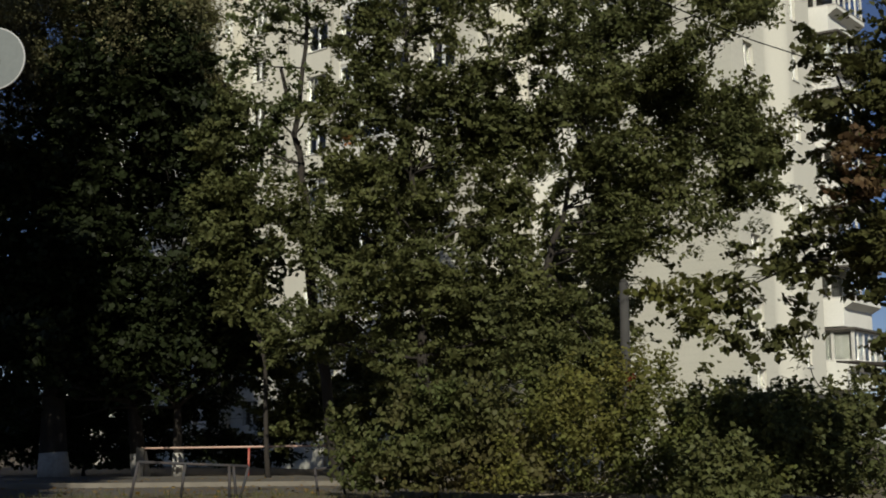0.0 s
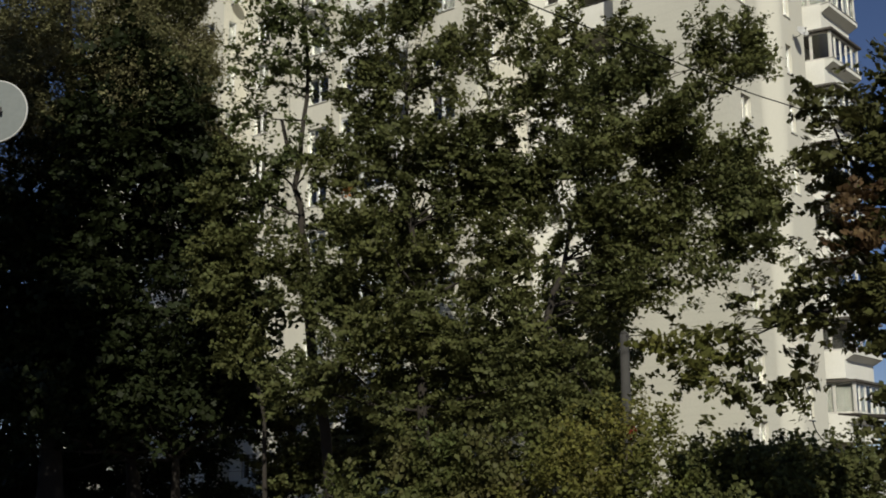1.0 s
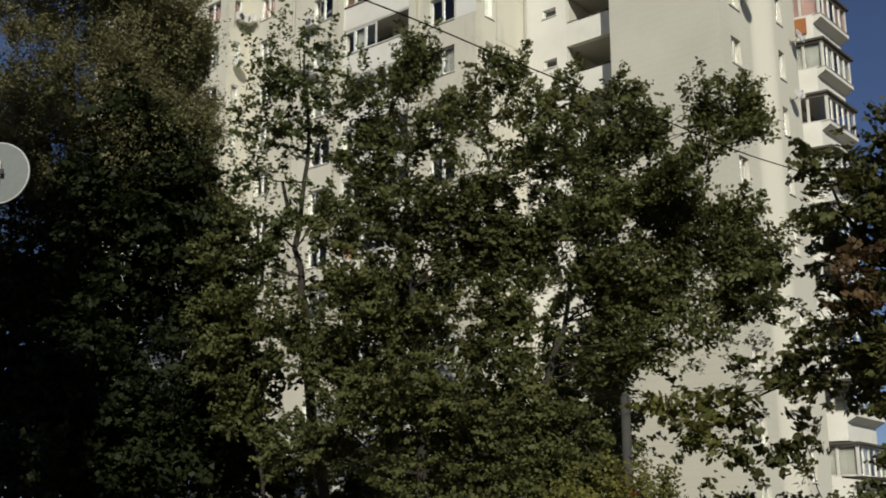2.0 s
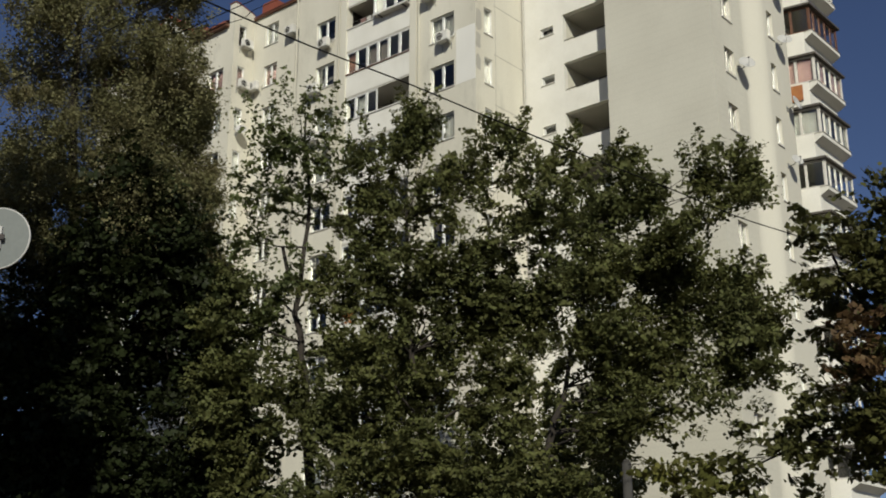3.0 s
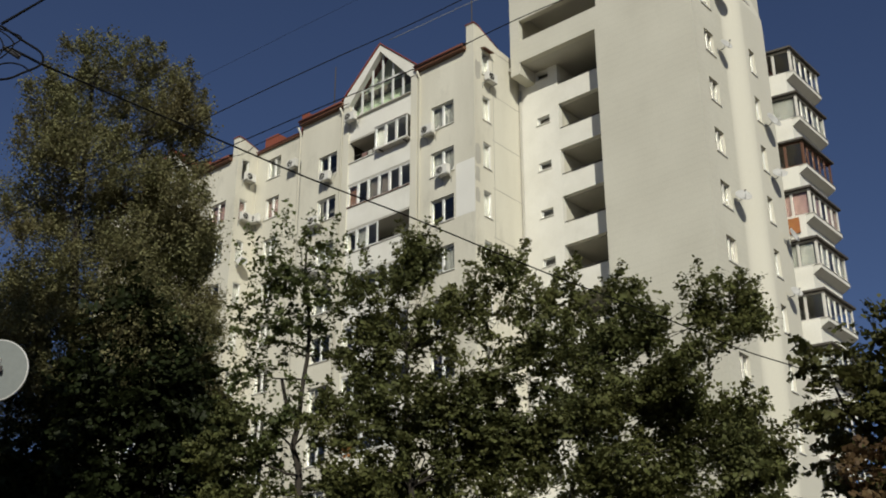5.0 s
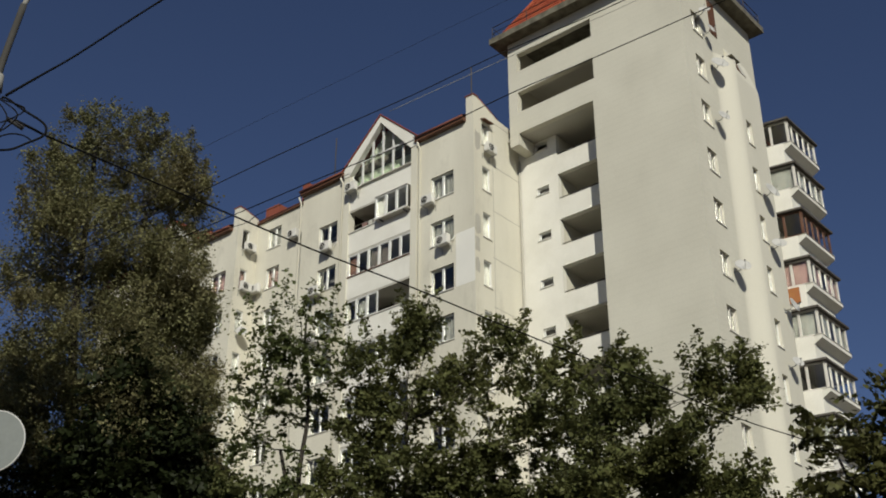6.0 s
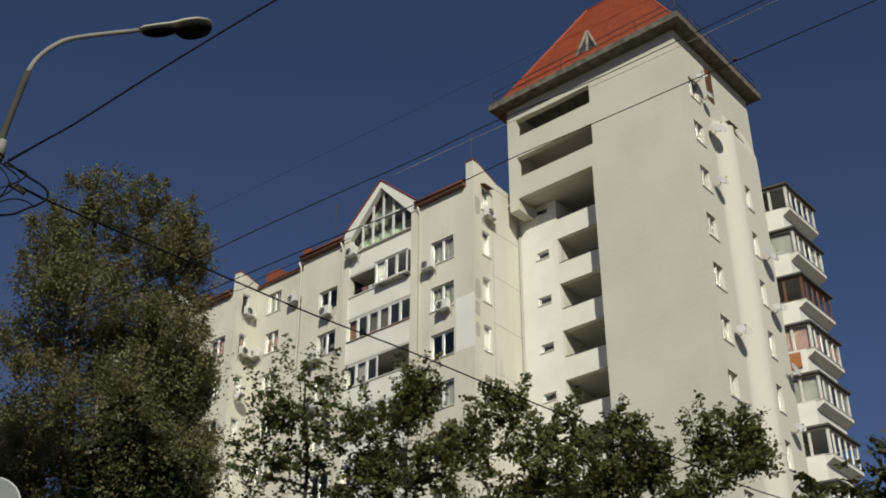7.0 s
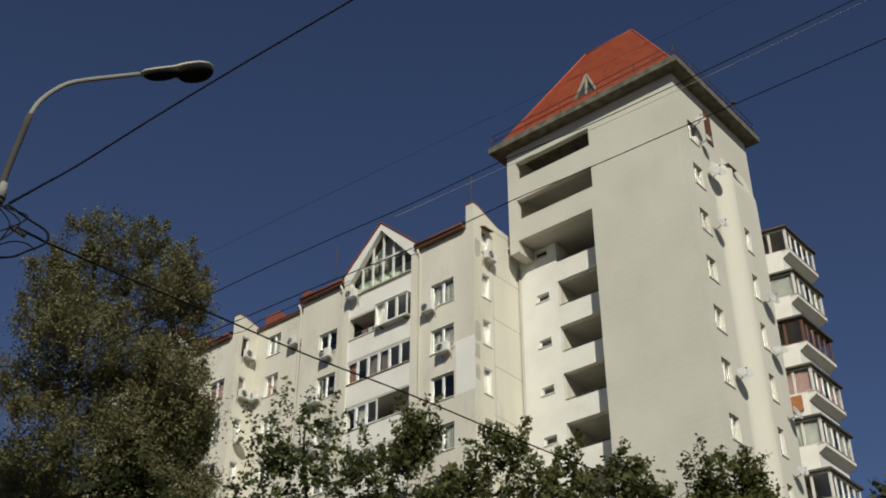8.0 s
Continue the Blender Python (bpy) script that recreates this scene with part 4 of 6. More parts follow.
MAPLE_R = MAPLE_R_HIGH + MAPLE_R_MIDDLE
ASH = [(-5.2, 39.4, 19.5, 0.7, 0.6), (-5.8, 39.3, 18.1, 0.9, 0.7), (-4.3, 39.9, 18.8, 0.8, 0.6), (-6.4, 39.4, 17.3, 0.8, 0.7), (-4.9, 39.5, 17.1, 1.0, 0.7),
    (-3.7, 39.7, 17.0, 0.8, 0.6), (-7.1, 40.5, 16.4, 0.8, 0.8), (-5.7, 39.7, 15.7, 1.0, 0.7), (-4.6, 42.1, 16.1, 0.9, 0.6), (-7.3, 40.9, 14.8, 0.8, 0.8),
    (-6.0, 40.7, 13.0, 0.9, 0.7), (-6.8, 41.1, 11.7, 1.0), (-4.5, 40.0, 13.0, 0.8, 0.7), (-6.2, 41.8, 10.4, 1.0, 0.8), (-4.8, 41.7, 11.0, 0.8, 0.5),
    (-6.8, 41.1, 8.8, 1.0),]
POPLAR_HIGH = [(-16.0, 43.0, 28.2, 1.0), (-15.1, 44.9, 29.7, 1.0), (-13.9, 44.9, 29.3, 0.7), (-16.7, 43.5, 27.7, 1.2), (-15.7, 45.0, 28.0, 2.1),
    (-12.9, 44.7, 27.8, 1.2), (-11.6, 43.9, 27.5, 0.8), (-11.0, 44.9, 27.7, 0.6), (-16.0, 41.7, 24.2, 1.4), (-14.6, 42.3, 24.1, 2.2),
    (-13.1, 45.0, 26.1, 2.0), (-11.7, 45.8, 26.8, 1.2), (-16.9, 44.5, 23.6, 1.8), (-15.3, 44.9, 22.7, 2.2), (-12.6, 44.4, 23.0, 2.2),
    (-10.7, 43.2, 22.9, 1.2)]
POPLAR_MIDDLE = [(-11.4, 44.5, 22.6, 1.7), (-11.1, 46.5, 22.4, 1.2), (-12.7, 45.4, 21.9, 1.7), (-10.4, 45.0, 20.7, 1.0), (-11.4, 44.5, 24.9, 1.1),
    (-10.2, 43.9, 21.2, 0.9), (-15.5, 41.9, 19.4, 2.1), (-13.2, 42.3, 19.1, 2.1), (-11.6, 46.1, 21.2, 2.0), (-10.6, 45.6, 20.0, 1.2),
    (-15.6, 41.6, 16.9, 1.8), (-14.3, 43.4, 16.9, 2.3), (-11.3, 42.7, 16.7, 2.2), (-10.3, 43.9, 16.9, 1.6), (-15.7, 44.0, 14.4, 2.1),
    (-13.8, 44.5, 14.4, 2.3)]
POPLAR_LOW = [(-10.8, 44.6, 14.4, 2.3), (-9.7, 44.3, 14.5, 1.3), (-13.2, 44.5, 30.3, 0.8), (-12.5, 45.7, 30.3, 0.8), (-11.6, 44.5, 29.2, 0.7),
    (-10.7, 43.6, 27.6, 0.6), (-15.3, 42.0, 29.3, 0.7), (-13.9, 42.5, 29.6, 0.6), (-11.6, 45.9, 28.6, 1.0), (-11.2, 45.0, 26.9, 0.8),
    (-16.6, 43.6, 18.0, 1.4), (-16.2, 42.4, 15.9, 1.4), (-15.2, 42.9, 17.0, 1.2), (-16.2, 43.7, 18.3, 1.4), (-16.6, 44.0, 16.8, 1.7),
    (-15.3, 42.9, 19.2, 1.2)]
POPLAR_SKIRT = [(-15.5, 41.9, 14.3, 1.6), (-11.4, 45.7, 20.6, 1.7), (-10.3, 44.3, 18.1, 1.4), (-11.8, 45.2, 17.9, 1.9), (-9.6, 44.0, 15.6, 1.1),
    (-11.0, 45.3, 15.5, 1.9), (-13.1, 45.2, 19.9, 1.9), (-13.1, 44.8, 15.8, 1.9), (-10.7, 44.4, 21.8, 1.2), (-12.6, 45.0, 22.8, 1.5),
    (-9.4, 44.0, 14.0, 1.1)]
POPLAR = POPLAR_HIGH + POPLAR_MIDDLE + POPLAR_LOW + POPLAR_SKIRT
DARK_HIGH = [(-15.1, 42.1, 12.8, 2.4), (-12.8, 43.3, 13.3, 2.5), (-10.8, 45.8, 14.2, 2.1), (-8.2, 43.3, 12.2, 1.3), (-9.3, 46.1, 10.6, 1.8),
    (-15.5, 44.0, 10.2, 2.7), (-13.0, 45.6, 11.0, 2.8), (-10.2, 43.8, 8.0, 2.6), (-8.0, 43.6, 7.6, 1.7), (-13.4, 42.4, 7.0, 3.0),
    (-15.9, 44.0, 6.4, 2.3), (-12.0, 45.8, 5.5, 3.0), (-8.7, 45.5, 5.5, 2.0), (-7.1, 44.9, 5.2, 1.3), (-7.7, 44.0, 8.5, 1.1),
    (-12.6, 45.1, 11.8, 1.4),]
DARK_MIDDLE = [(-12.3, 45.4, 10.8, 1.4), (-12.6, 42.0, 10.7, 1.3), (-12.3, 42.6, 4.0, 1.1), (-11.8, 45.3, 11.9, 1.1), (-15.9, 44.1, 2.2, 0.9),
    (-15.9, 41.9, 7.6, 1.5), (-14.8, 42.1, 8.2, 1.3), (-15.8, 42.4, 9.5, 1.5), (-14.5, 43.3, 7.1, 1.3), (-15.3, 41.1, 2.9, 1.0),
    (-16.5, 43.8, 5.9, 1.4), (-13.3, 43.6, 7.2, 1.3), (-15.6, 43.9, 11.6, 1.8), (-12.1, 42.7, 9.2, 1.7), (-15.5, 44.7, 6.0, 2.5),
    (-12.5, 44.8, 6.0, 2.7),]
DARK_LOW = [(-9.6, 43.8, 6.4, 1.9), (-8.6, 46.5, 6.2, 1.6), (-7.9, 45.6, 4.2, 1.3), (-14.1, 44.7, 4.3, 1.8, 0.6), (-10.6, 42.4, 4.2, 1.5, 0.6),
    (-15.1, 41.0, 4.1, 1.5, 0.6), (-7.5, 45.9, 5.3, 1.3), (-11.7, 41.7, 17.0, 1.3), (-10.6, 42.2, 15.4, 1.7), (-9.4, 42.1, 14.3, 1.5),
    (-12.2, 42.3, 14.6, 1.5), (-11.5, 42.0, 18.2, 0.8), (-10.7, 42.5, 13.8, 1.7),]
DARK = DARK_HIGH + DARK_MIDDLE + DARK_LOW
GREEN_BUSH = [(-0.8, 28.1, 1.3, 0.8), (-1.2, 27.0, 0.6, 0.8), (-0.2, 27.2, 2.0, 0.6), (0.2, 27.2, 1.6, 0.9), (0.1, 27.6, 0.6, 1.2),
    (1.1, 26.8, 1.1, 1.0), (0.8, 26.8, 2.0, 0.5), (-0.7, 27.5, 2.1, 0.5), (-1.8, 27.0, 0.7, 0.5), (-1.1, 27.9, -0.2, 0.8),
    (-2.2, 28.0, 1.2, 0.5, 0.7), (-0.3, 27.7, -0.6, 1.1), (1.0, 27.9, -0.7, 1.1), (-1.8, 27.4, -0.4, 0.7), (1.5, 26.8, 0.5, 0.9),]
BUSH_HIGH = [(1.4, 25.9, 0.1, 0.7), (2.5, 26.8, 0.5, 0.9), (3.1, 25.8, 1.6, 0.7), (3.1, 27.7, 2.4, 0.5), (2.7, 26.7, 1.5, 0.6),
    (3.5, 25.7, 0.7, 1.1), (4.3, 25.6, 1.3, 1.0), (4.3, 26.8, 2.3, 0.5), (4.7, 25.5, 0.4, 1.1), (5.4, 25.7, 1.1, 0.8),
    (5.8, 26.2, 0.3, 1.0), (2.0, 26.9, 1.1, 0.6), (3.9, 26.9, 2.2, 0.5), (6.4, 26.5, 0.5, 0.8), (2.7, 26.6, -0.6, 1.2),
    (4.2, 27.0, -0.6, 1.2),]
BUSH_MIDDLE = [(2.95, 26.0, 2.15, 0.35), (4.15, 25.8, 2.5, 0.3), (5.2, 25.6, 1.9, 0.35), (2.2, 26.2, 1.9, 0.3), (5.4, 25.6, -0.5, 1.0), (4.6, 26.1, 2.1, 0.6), (5.6, 24.4, 1.2, 0.6), (6.1, 24.0, 0.6, 0.8), (5.3, 24.3, 0.4, 0.8), (6.5, 24.0, 1.3, 0.5)]
BUSH = BUSH_HIGH + BUSH_MIDDLE
SHRUB = [(5.5, 25.8, 1.3, 0.7), (6.3, 25.4, 1.5, 0.7), (6.9, 25.8, 1.5, 0.8), (5.9, 24.9, 1.3, 0.9), (7.1, 24.8, 1.1, 0.8),
    (7.6, 25.4, 1.4, 0.7), (8.2, 25.0, 1.6, 0.7), (8.0, 26.4, 1.1, 0.9), (8.7, 24.5, 1.1, 0.8), (6.5, 24.8, 0.9, 0.9), (9.2, 25.4, 1.5, 0.5),
    (6.6, 25.8, 0.1, 1.0), (7.8, 25.6, 0.1, 1.0), (8.5, 23.9, 0.1, 0.9)]
LIME_HIGH = [(7.2, 18.5, 8.4, 0.4, 0.8), (6.5, 18.1, 7.6, 0.5), (6.2, 18.6, 7.5, 0.4), (7.4, 18.9, 7.7, 0.6), (6.2, 18.3, 6.7, 0.4),
    (6.9, 18.4, 6.8, 0.7), (6.9, 19.6, 6.4, 0.6), (6.3, 19.8, 6.3, 0.4, 0.7), (7.1, 18.7, 5.8, 0.7), (6.5, 19.3, 5.6, 0.4, 0.7),
    (5.9, 19.3, 6.1, 0.2, 0.5), (6.9, 18.7, 5.1, 0.7), (6.0, 19.7, 5.5, 0.3, 0.5), (6.4, 18.4, 4.7, 0.6), (6.0, 19.6, 4.6, 0.5),
    (5.1, 18.6, 4.1, 0.4),]
LIME_MIDDLE = [(7.15, 18.8, 2.9, 0.35, 0.7), (7.25, 18.6, 6.4, 0.5), (7.3, 18.6, 7.1, 0.5), (7.2, 18.7, 5.4, 0.5), (7.1, 18.7, 4.5, 0.5), (7.6, 18.9, 6.9, 0.6), (7.7, 18.6, 7.6, 0.6), (7.5, 18.8, 6.0, 0.6), (7.6, 18.7, 5.0, 0.6), (7.1, 18.8, 2.2, 0.5), (4.7, 19.2, 3.0, 0.3), (5.2, 19.2, 3.05, 0.4), (4.4, 19.3, 2.75, 0.25, 0.6), (5.8, 19.3, 3.1, 0.4), (5.1, 20.0, 4.6, 0.3, 0.7), (6.4, 19.2, 4.1, 0.6), (5.6, 19.1, 3.8, 0.6), (7.1, 19.0, 4.0, 0.6), (4.6, 19.4, 4.1, 0.3, 0.6),
    (5.1, 19.8, 3.7, 0.5)]
LIME_LIT = [(3.8, 19.0, 3.5, 0.45), (3.5, 19.7, 3.8, 0.3), (4.4, 19.8, 3.5, 0.45), (4.2, 19.4, 3.9, 0.3)]
LIME = LIME_HIGH + LIME_MIDDLE
LIME_BROWN = [(6.4, 18.0, 5.5, 0.4), (6.4, 17.5, 5.0, 0.4), (6.0, 17.6, 5.6, 0.3), (6.3, 18.0, 4.9, 0.3), (6.5, 17.6, 5.7, 0.3),]

tree("large leafy green maple growing before the building", (-0.44, 39.0, 0), (-1.26, 38.98, 14.99), 0.24, MAPLE, 146000, 0.13, M_LEAF, 11, broad=0.44, shoots=0.24, shoot_length=1.1, mass=0.86, trunk_via=[(-0.67, 38.99, 5.43)], clump=0.34, fill=0.3)
GREEN = [(-7.4, 40.3, 9.7, 0.9), (-7.8, 40.3, 7.9, 0.8), (-7.9, 40.4, 11.5, 0.75), (-6.9, 40.4, 6.3, 0.8), (-7.4, 40.3, 12.9, 0.5, 0.7), (-8.3, 40.5, 9.0, 0.6, 0.6)]
tree("slender green maple beside the dark trees", (-6.0, 41.4, 0), (-7.6, 40.6, 12.2), 0.09, GREEN, 17000, 0.135, M_LEAF, 28, shoots=0.2, shoot_length=0.8, mass=0.86, clump=0.34, fill=0.3, broad=0.44, trunk_via=[(-6.2, 41.3, 4.0), (-7.1, 41.0, 7.5)])
tree("low young maple behind the red railing", (-2.1, 47.45, 0), (-1.0, 47.49, 4.51), 0.14, YOUNG, 64000, 0.145, M_LEAF, 22, broad=0.46, shoots=0.15, mass=0.8, whitewash=1.0, clump=0.36, fill=0.3)
tree("spreading green maple with long side boughs", (2.72, 32.89, 0), (4.56, 32.68, 12.78), 0.15, MAPLE_R, 78000, 0.118, M_LEAF, 12, broad=0.42, shoots=0.18, shoot_length=0.8, mass=0.86, trunk_via=[(2.87, 32.87, 6.06), (3.45, 32.82, 7.82)], clump=0.36, fill=0.3)
ash = tree("slender thin-leaved ash with bare upper branches", (-3.53, 40.85, 0), (-5.15, 40.67, 19.61), 0.2, ASH, 11500, 0.13, M_LEAF_SPARSE, 13, shoots=0.35, shoot_length=1.3, mass=0.8, trunk_via=[(-4.64, 40.74, 7.19), (-4.85, 40.71, 10.0), (-5.28, 40.66, 12.03), (-4.91, 40.7, 15.38)], clump=0.3, fill=0.2)
bar("snag", [Vector(q) - Vector((-3.53, 40.85, 0)) for q in ((-4.94, 40.7, 12.92), (-5.56, 40.62, 13.53), (-5.79, 40.59, 14.52))], [0.09, 0.08, 0.06], M_BARK, ash)
tree("tall poplar with a narrow upright crown", (-14.16, 43.77, 0), (-15.09, 43.46, 29.12), 0.42, POPLAR, 310000, 0.088, M_LEAF_POPLAR, 14, shoots=0.3, shoot_length=0.8, whitewash=1.0, clump=0.55, rise=1.6, mass=0.85, fill=0.5, limb=0.22, trunk_via=[(-14.34, 43.71, 12.76)])
tree("dark shaded tree with a whitewashed trunk", (-10.11, 45.9, 0), (-10.56, 44.77, 10.79), 0.17, DARK[::2], 50000, 0.2, M_LEAF_SHADED, 15, whitewash=1.0, clump=0.7, fill=0.3)
tree("dark shaded tree with a whitewashed trunk", (-11.56, 46.07, 0), (-12.65, 44.23, 11.56), 0.26, DARK[1::2], 50000, 0.2, M_LEAF_SHADED, 16, whitewash=1.0, clump=0.7, fill=0.3)
tree("dark green bush with long drooping leaves", (-0.18, 27.6, 0), (-0.18, 27.6, 0.71), 0.09, GREEN_BUSH, 23000, 0.12, M_LEAF_SHRUB, 24, broad=0.4, shoots=0.3, shoot_length=0.6, clump=0.4, droop=1.2, mass=0.85, fill=0.4, category="bush")
yellow_bush = tree("yellowing green bush beside the yard road", (3.69, 26.75, 0), (3.72, 26.74, 0.85), 0.1, BUSH, 32000, 0.088, M_LEAF_BUSH, 17, broad=0.4, shoots=0.5, shoot_length=0.9, clump=0.42, rise=1.0, mass=0.75, fill=0.4, category="bush", bark=M_BARKLIGHT)
ROADSIDE = [(3.75, 17.0, 0.5, 0.45), (4.2, 17.2, 0.45, 0.45), (3.95, 17.1, 0.95, 0.28), (4.4, 17.3, 0.2, 0.4), (3.55, 17.1, 0.15, 0.35), (4.3, 17.2, 0.8, 0.22)]
tree("low green bush beside the lime tree", (4.0, 17.15, 0), (4.0, 17.15, 0.6), 0.04, ROADSIDE, 7000, 0.078, M_LEAF, 27, clump=0.3, shoots=0.4, shoot_length=0.45, mass=0.8, fill=0.4, broad=0.42, category="bush")
tree("dark green shrub beneath the lime tree", (6.74, 25.63, 0), (6.65, 25.65, 2.3), 0.12, SHRUB, 34000, 0.088, M_LEAF, 18, shoots=0.45, shoot_length=0.8, clump=0.4, category="shrub")
lime = tree("broad-leaved lime tree with browning leaves", (8.02, 18.32, 0), (8.54, 18.09, 8.93), 0.24, LIME, 14500, 0.1, M_LEAF_LIME, 19, clump=0.24, fill=0.3, droop=0.8, limb=0.11, boughs=False)
for pts in ([(8.12, 18.28, 4.39), (7.1, 18.7, 4.37), (6.38, 18.95, 4.27), (5.71, 19.17, 4.15), (5.18, 19.32, 3.91)], [(8.19, 18.25, 5.57), (7.13, 18.69, 6.14), (6.67, 18.85, 6.85), (6.46, 18.93, 7.56)],
            [(8.01, 18.33, 2.54), (6.94, 18.76, 2.52), (6.3, 18.98, 2.58)], [(8.07, 18.3, 3.59), (6.91, 18.77, 4.94), (6.44, 18.93, 5.54)]):
    bar("bough", [Vector(q) - lime.location for q in pts], [0.07 - 0.055 * k / (len(pts) - 1) for k in range(len(pts))], M_BARK, lime, sides=6)
leaf_cloud("orange_leaves", [tuple(a - b for a, b in zip((-3.15, 38.27, 11.3), (-3.53, 40.85, 0))) + (0.12,)], 60, 0.09, M_LEAF_ORANGE, ash, 23, 0.1, 0.1, 0.3, "small tuft of orange leaves")
leaf_cloud("red_leaves", [tuple(p - q for p, q in zip((4.11, 26.28, 2.68), yellow_bush.location)) + (0.13,)], 70, 0.07, M_LEAF_RED, yellow_bush, 25, 0.08, 0.1, 0.3, "small tuft of red leaves")
leaf_cloud("withered_leaves", [(x - lime.location.x, y - lime.location.y, z, r) for x, y, z, r in LIME_BROWN], 700, 0.09, M_LEAF_BROWN, lime, 20, 0.25, 0.3, 0.8, "withered brown leaves")

# same lime leaves in a brighter material: sunlight put into the colour
leaf_cloud("sunlit_leaves", [(x - lime.location.x, y - lime.location.y, z, r) for x, y, z, r in LIME_LIT], 1500, 0.09, M_LEAF_BUSH, lime, 26, 0.25, 0.3, 0.8, "leaves on the low bough, yellow-green for the sun on them")
bar("bough", [Vector(q) - lime.location for q in ((5.18, 19.32, 3.91), (4.5, 19.5, 3.75), (3.8, 19.3, 3.65))], [0.02, 0.015, 0.008], M_BARK, lime, sides=5)

# added unseen tall poplars beside the camera, to shade the trees to the left
for k, (x, y, h) in enumerate(((-13.8, 20.0, 31.0), (-19.5, 24.0, 31.0), (-17.0, 15.0, 32.0), (-10.6, 9.5, 27.0))):
    tree("unseen tall poplar added to shade the trees to the left", (x, y, 0), (x, y, h - 2), 0.4, [(x + 0.7 * math.sin(i * 2.4), y + 0.7 * math.cos(i * 2.4), 3 + i * (h - 5) / 13, (2.7 if k < 3 else 2.3) - 0.09 * i) for i in range(14)], 24000, 0.26, M_LEAF_POPLAR, 40 + k, clump=0.6, fill=0.2, twigs=1)
# low dark undergrowth added under the left-hand trees to darken the gap below
tree("dark undergrowth added to shade the gap below the trees", (-14.31, 47.91, 0), (-14.32, 47.91, 1.16), 0.08, [(-14.3, 47.6, 3.4, 1.1), (-17.8, 48.5, 2.3, 1.1), (-16.4, 48.0, 1.6, 1.1), (-14.1, 49.8, 4.1, 1.1), (-13.0, 49.3, 3.2, 1.0), (-15.1, 48.7, 2.5, 1.2), (-10.5, 49.7, 3.5, 1.1), (-11.3, 49.1, 2.8, 1.0, 0.6), (-7.0, 51.7, 2.4, 1.0), (-7.3, 51.0, 1.1, 0.9), (-17.6, 48.8, 1.2, 1.2), (-16.2, 49.6, 1.4, 1.2), (-14.0, 48.3, 1.6, 1.4), (-13.0, 50.6, 1.6, 1.2), (-11.6, 50.8, 1.4, 0.7, 0.6), (-9.6, 50.1, 1.6, 1.1), (-8.7, 50.5, 1.1, 0.9)], 34000, 0.16, M_LEAF_SHADED, 21, clump=0.5, category="shrub", twigs=1)

# ---- street lamp, road sign and cables ----
RAIL_A, RAIL_B = (-10.98, 43.64, 1.09), (-2.58, 44.93, 1.21)
TRESTLE_A, TRESTLE_B, TRESTLE_C, TRESTLE_D = (-7.13, 28.11, 0.85), (-4.63, 28.63, 0.74), (-3.2, 29.83, 0.66), (-2.56, 29.89, 0.68)
FEET = [(-7.28, 28.07), (-6.16, 28.34), (-5.05, 28.56), (-4.9, 28.58), (-4.81, 28.6)]
TALL_POLE = (4.8, 31.13, 5.2)
POST = (-5.66, 12.15, 10.1)
lamp = empty("street_lamp", Matrix.Translation((POST[0], POST[1], 0)))
tagged(lamp, "grey street lamp on a concrete pole with a curved arm", "street lamp")
bar("pole", [(-0.1, 0, 0), (-0.05, 0, POST[2] - 0.2)], [0.14, 0.09], M_POLE, lamp, sides=14)
ARM = [(-5.58, 12.18, 9.86), (-5.6, 12.18, 10.25), (-5.49, 12.22, 11.31), (-5.42, 12.26, 11.58), (-5.26, 12.33, 11.86), (-5.02, 12.43, 12.09), (-4.28, 12.7, 12.46)]
HEAD = [(-4.27, 12.7, 12.46), (-3.83, 12.84, 12.67), (-3.58, 12.91, 12.73), (-3.33, 12.98, 12.79)]
CABLE_DOWN = [(-5.35, 12.31, 9.58), (-5.19, 12.48, 9.57), (-5.05, 12.68, 9.58), (-4.68, 13.23, 9.66), (-4.26, 13.9, 9.77), (-3.37, 15.11, 9.92), (-2.1, 16.65, 10.04), (-0.59, 18.19, 10.13), (0.83, 19.49, 10.09), (2.03, 20.5, 10.03), (3.64, 21.74, 9.93), (4.8, 22.59, 9.83), (6.39, 23.98, 9.77), (7.95, 25.25, 9.79), (10.68, 27.36, 9.75)]
CABLE_UP = [(-5.44, 12.13, 9.82), (-5.0, 12.04, 10.07), (-4.59, 11.96, 10.31), (-3.76, 11.78, 10.86), (-2.65, 11.53, 11.55), (-1.2, 11.14, 12.34), (-0.61, 10.89, 12.59)]
SPLICE = [(-5.42, 12.26, 9.56), (-5.33, 12.29, 9.52), (-5.23, 12.34, 9.47)]
LOOP_A = [(-5.52, 12.21, 9.85), (-5.46, 12.24, 9.85), (-5.25, 12.33, 9.73), (-5.04, 12.42, 9.62), (-4.98, 12.44, 9.52), (-5.01, 12.43, 9.41), (-5.17, 12.36, 9.26), (-5.31, 12.3, 9.14), (-5.51, 12.22, 9.07)]
SLEEVE = [(-5.6, 12.17, 9.93), (-5.585, 12.18, 10.17)]
LOOP_B = [(-5.54, 12.2, 9.22), (-5.36, 12.28, 9.35), (-5.21, 12.35, 9.37), (-5.09, 12.39, 9.3)]
SIGN = (-4.94, 12.45, 5.45)
WIRE_A = [(-13.75, 20.0, 7.5), (-9.3, 20.25, 10.5), (-4.59, 20.39, 13.44), (-2.5, 20.45, 14.67), (-0.64, 20.29, 15.56), (1.21, 19.96, 16.39), (2.99, 19.37, 16.88), (4.8, 18.69, 17.42), (8.1, 17.19, 18.28), (9.34, 16.2, 18.31)]
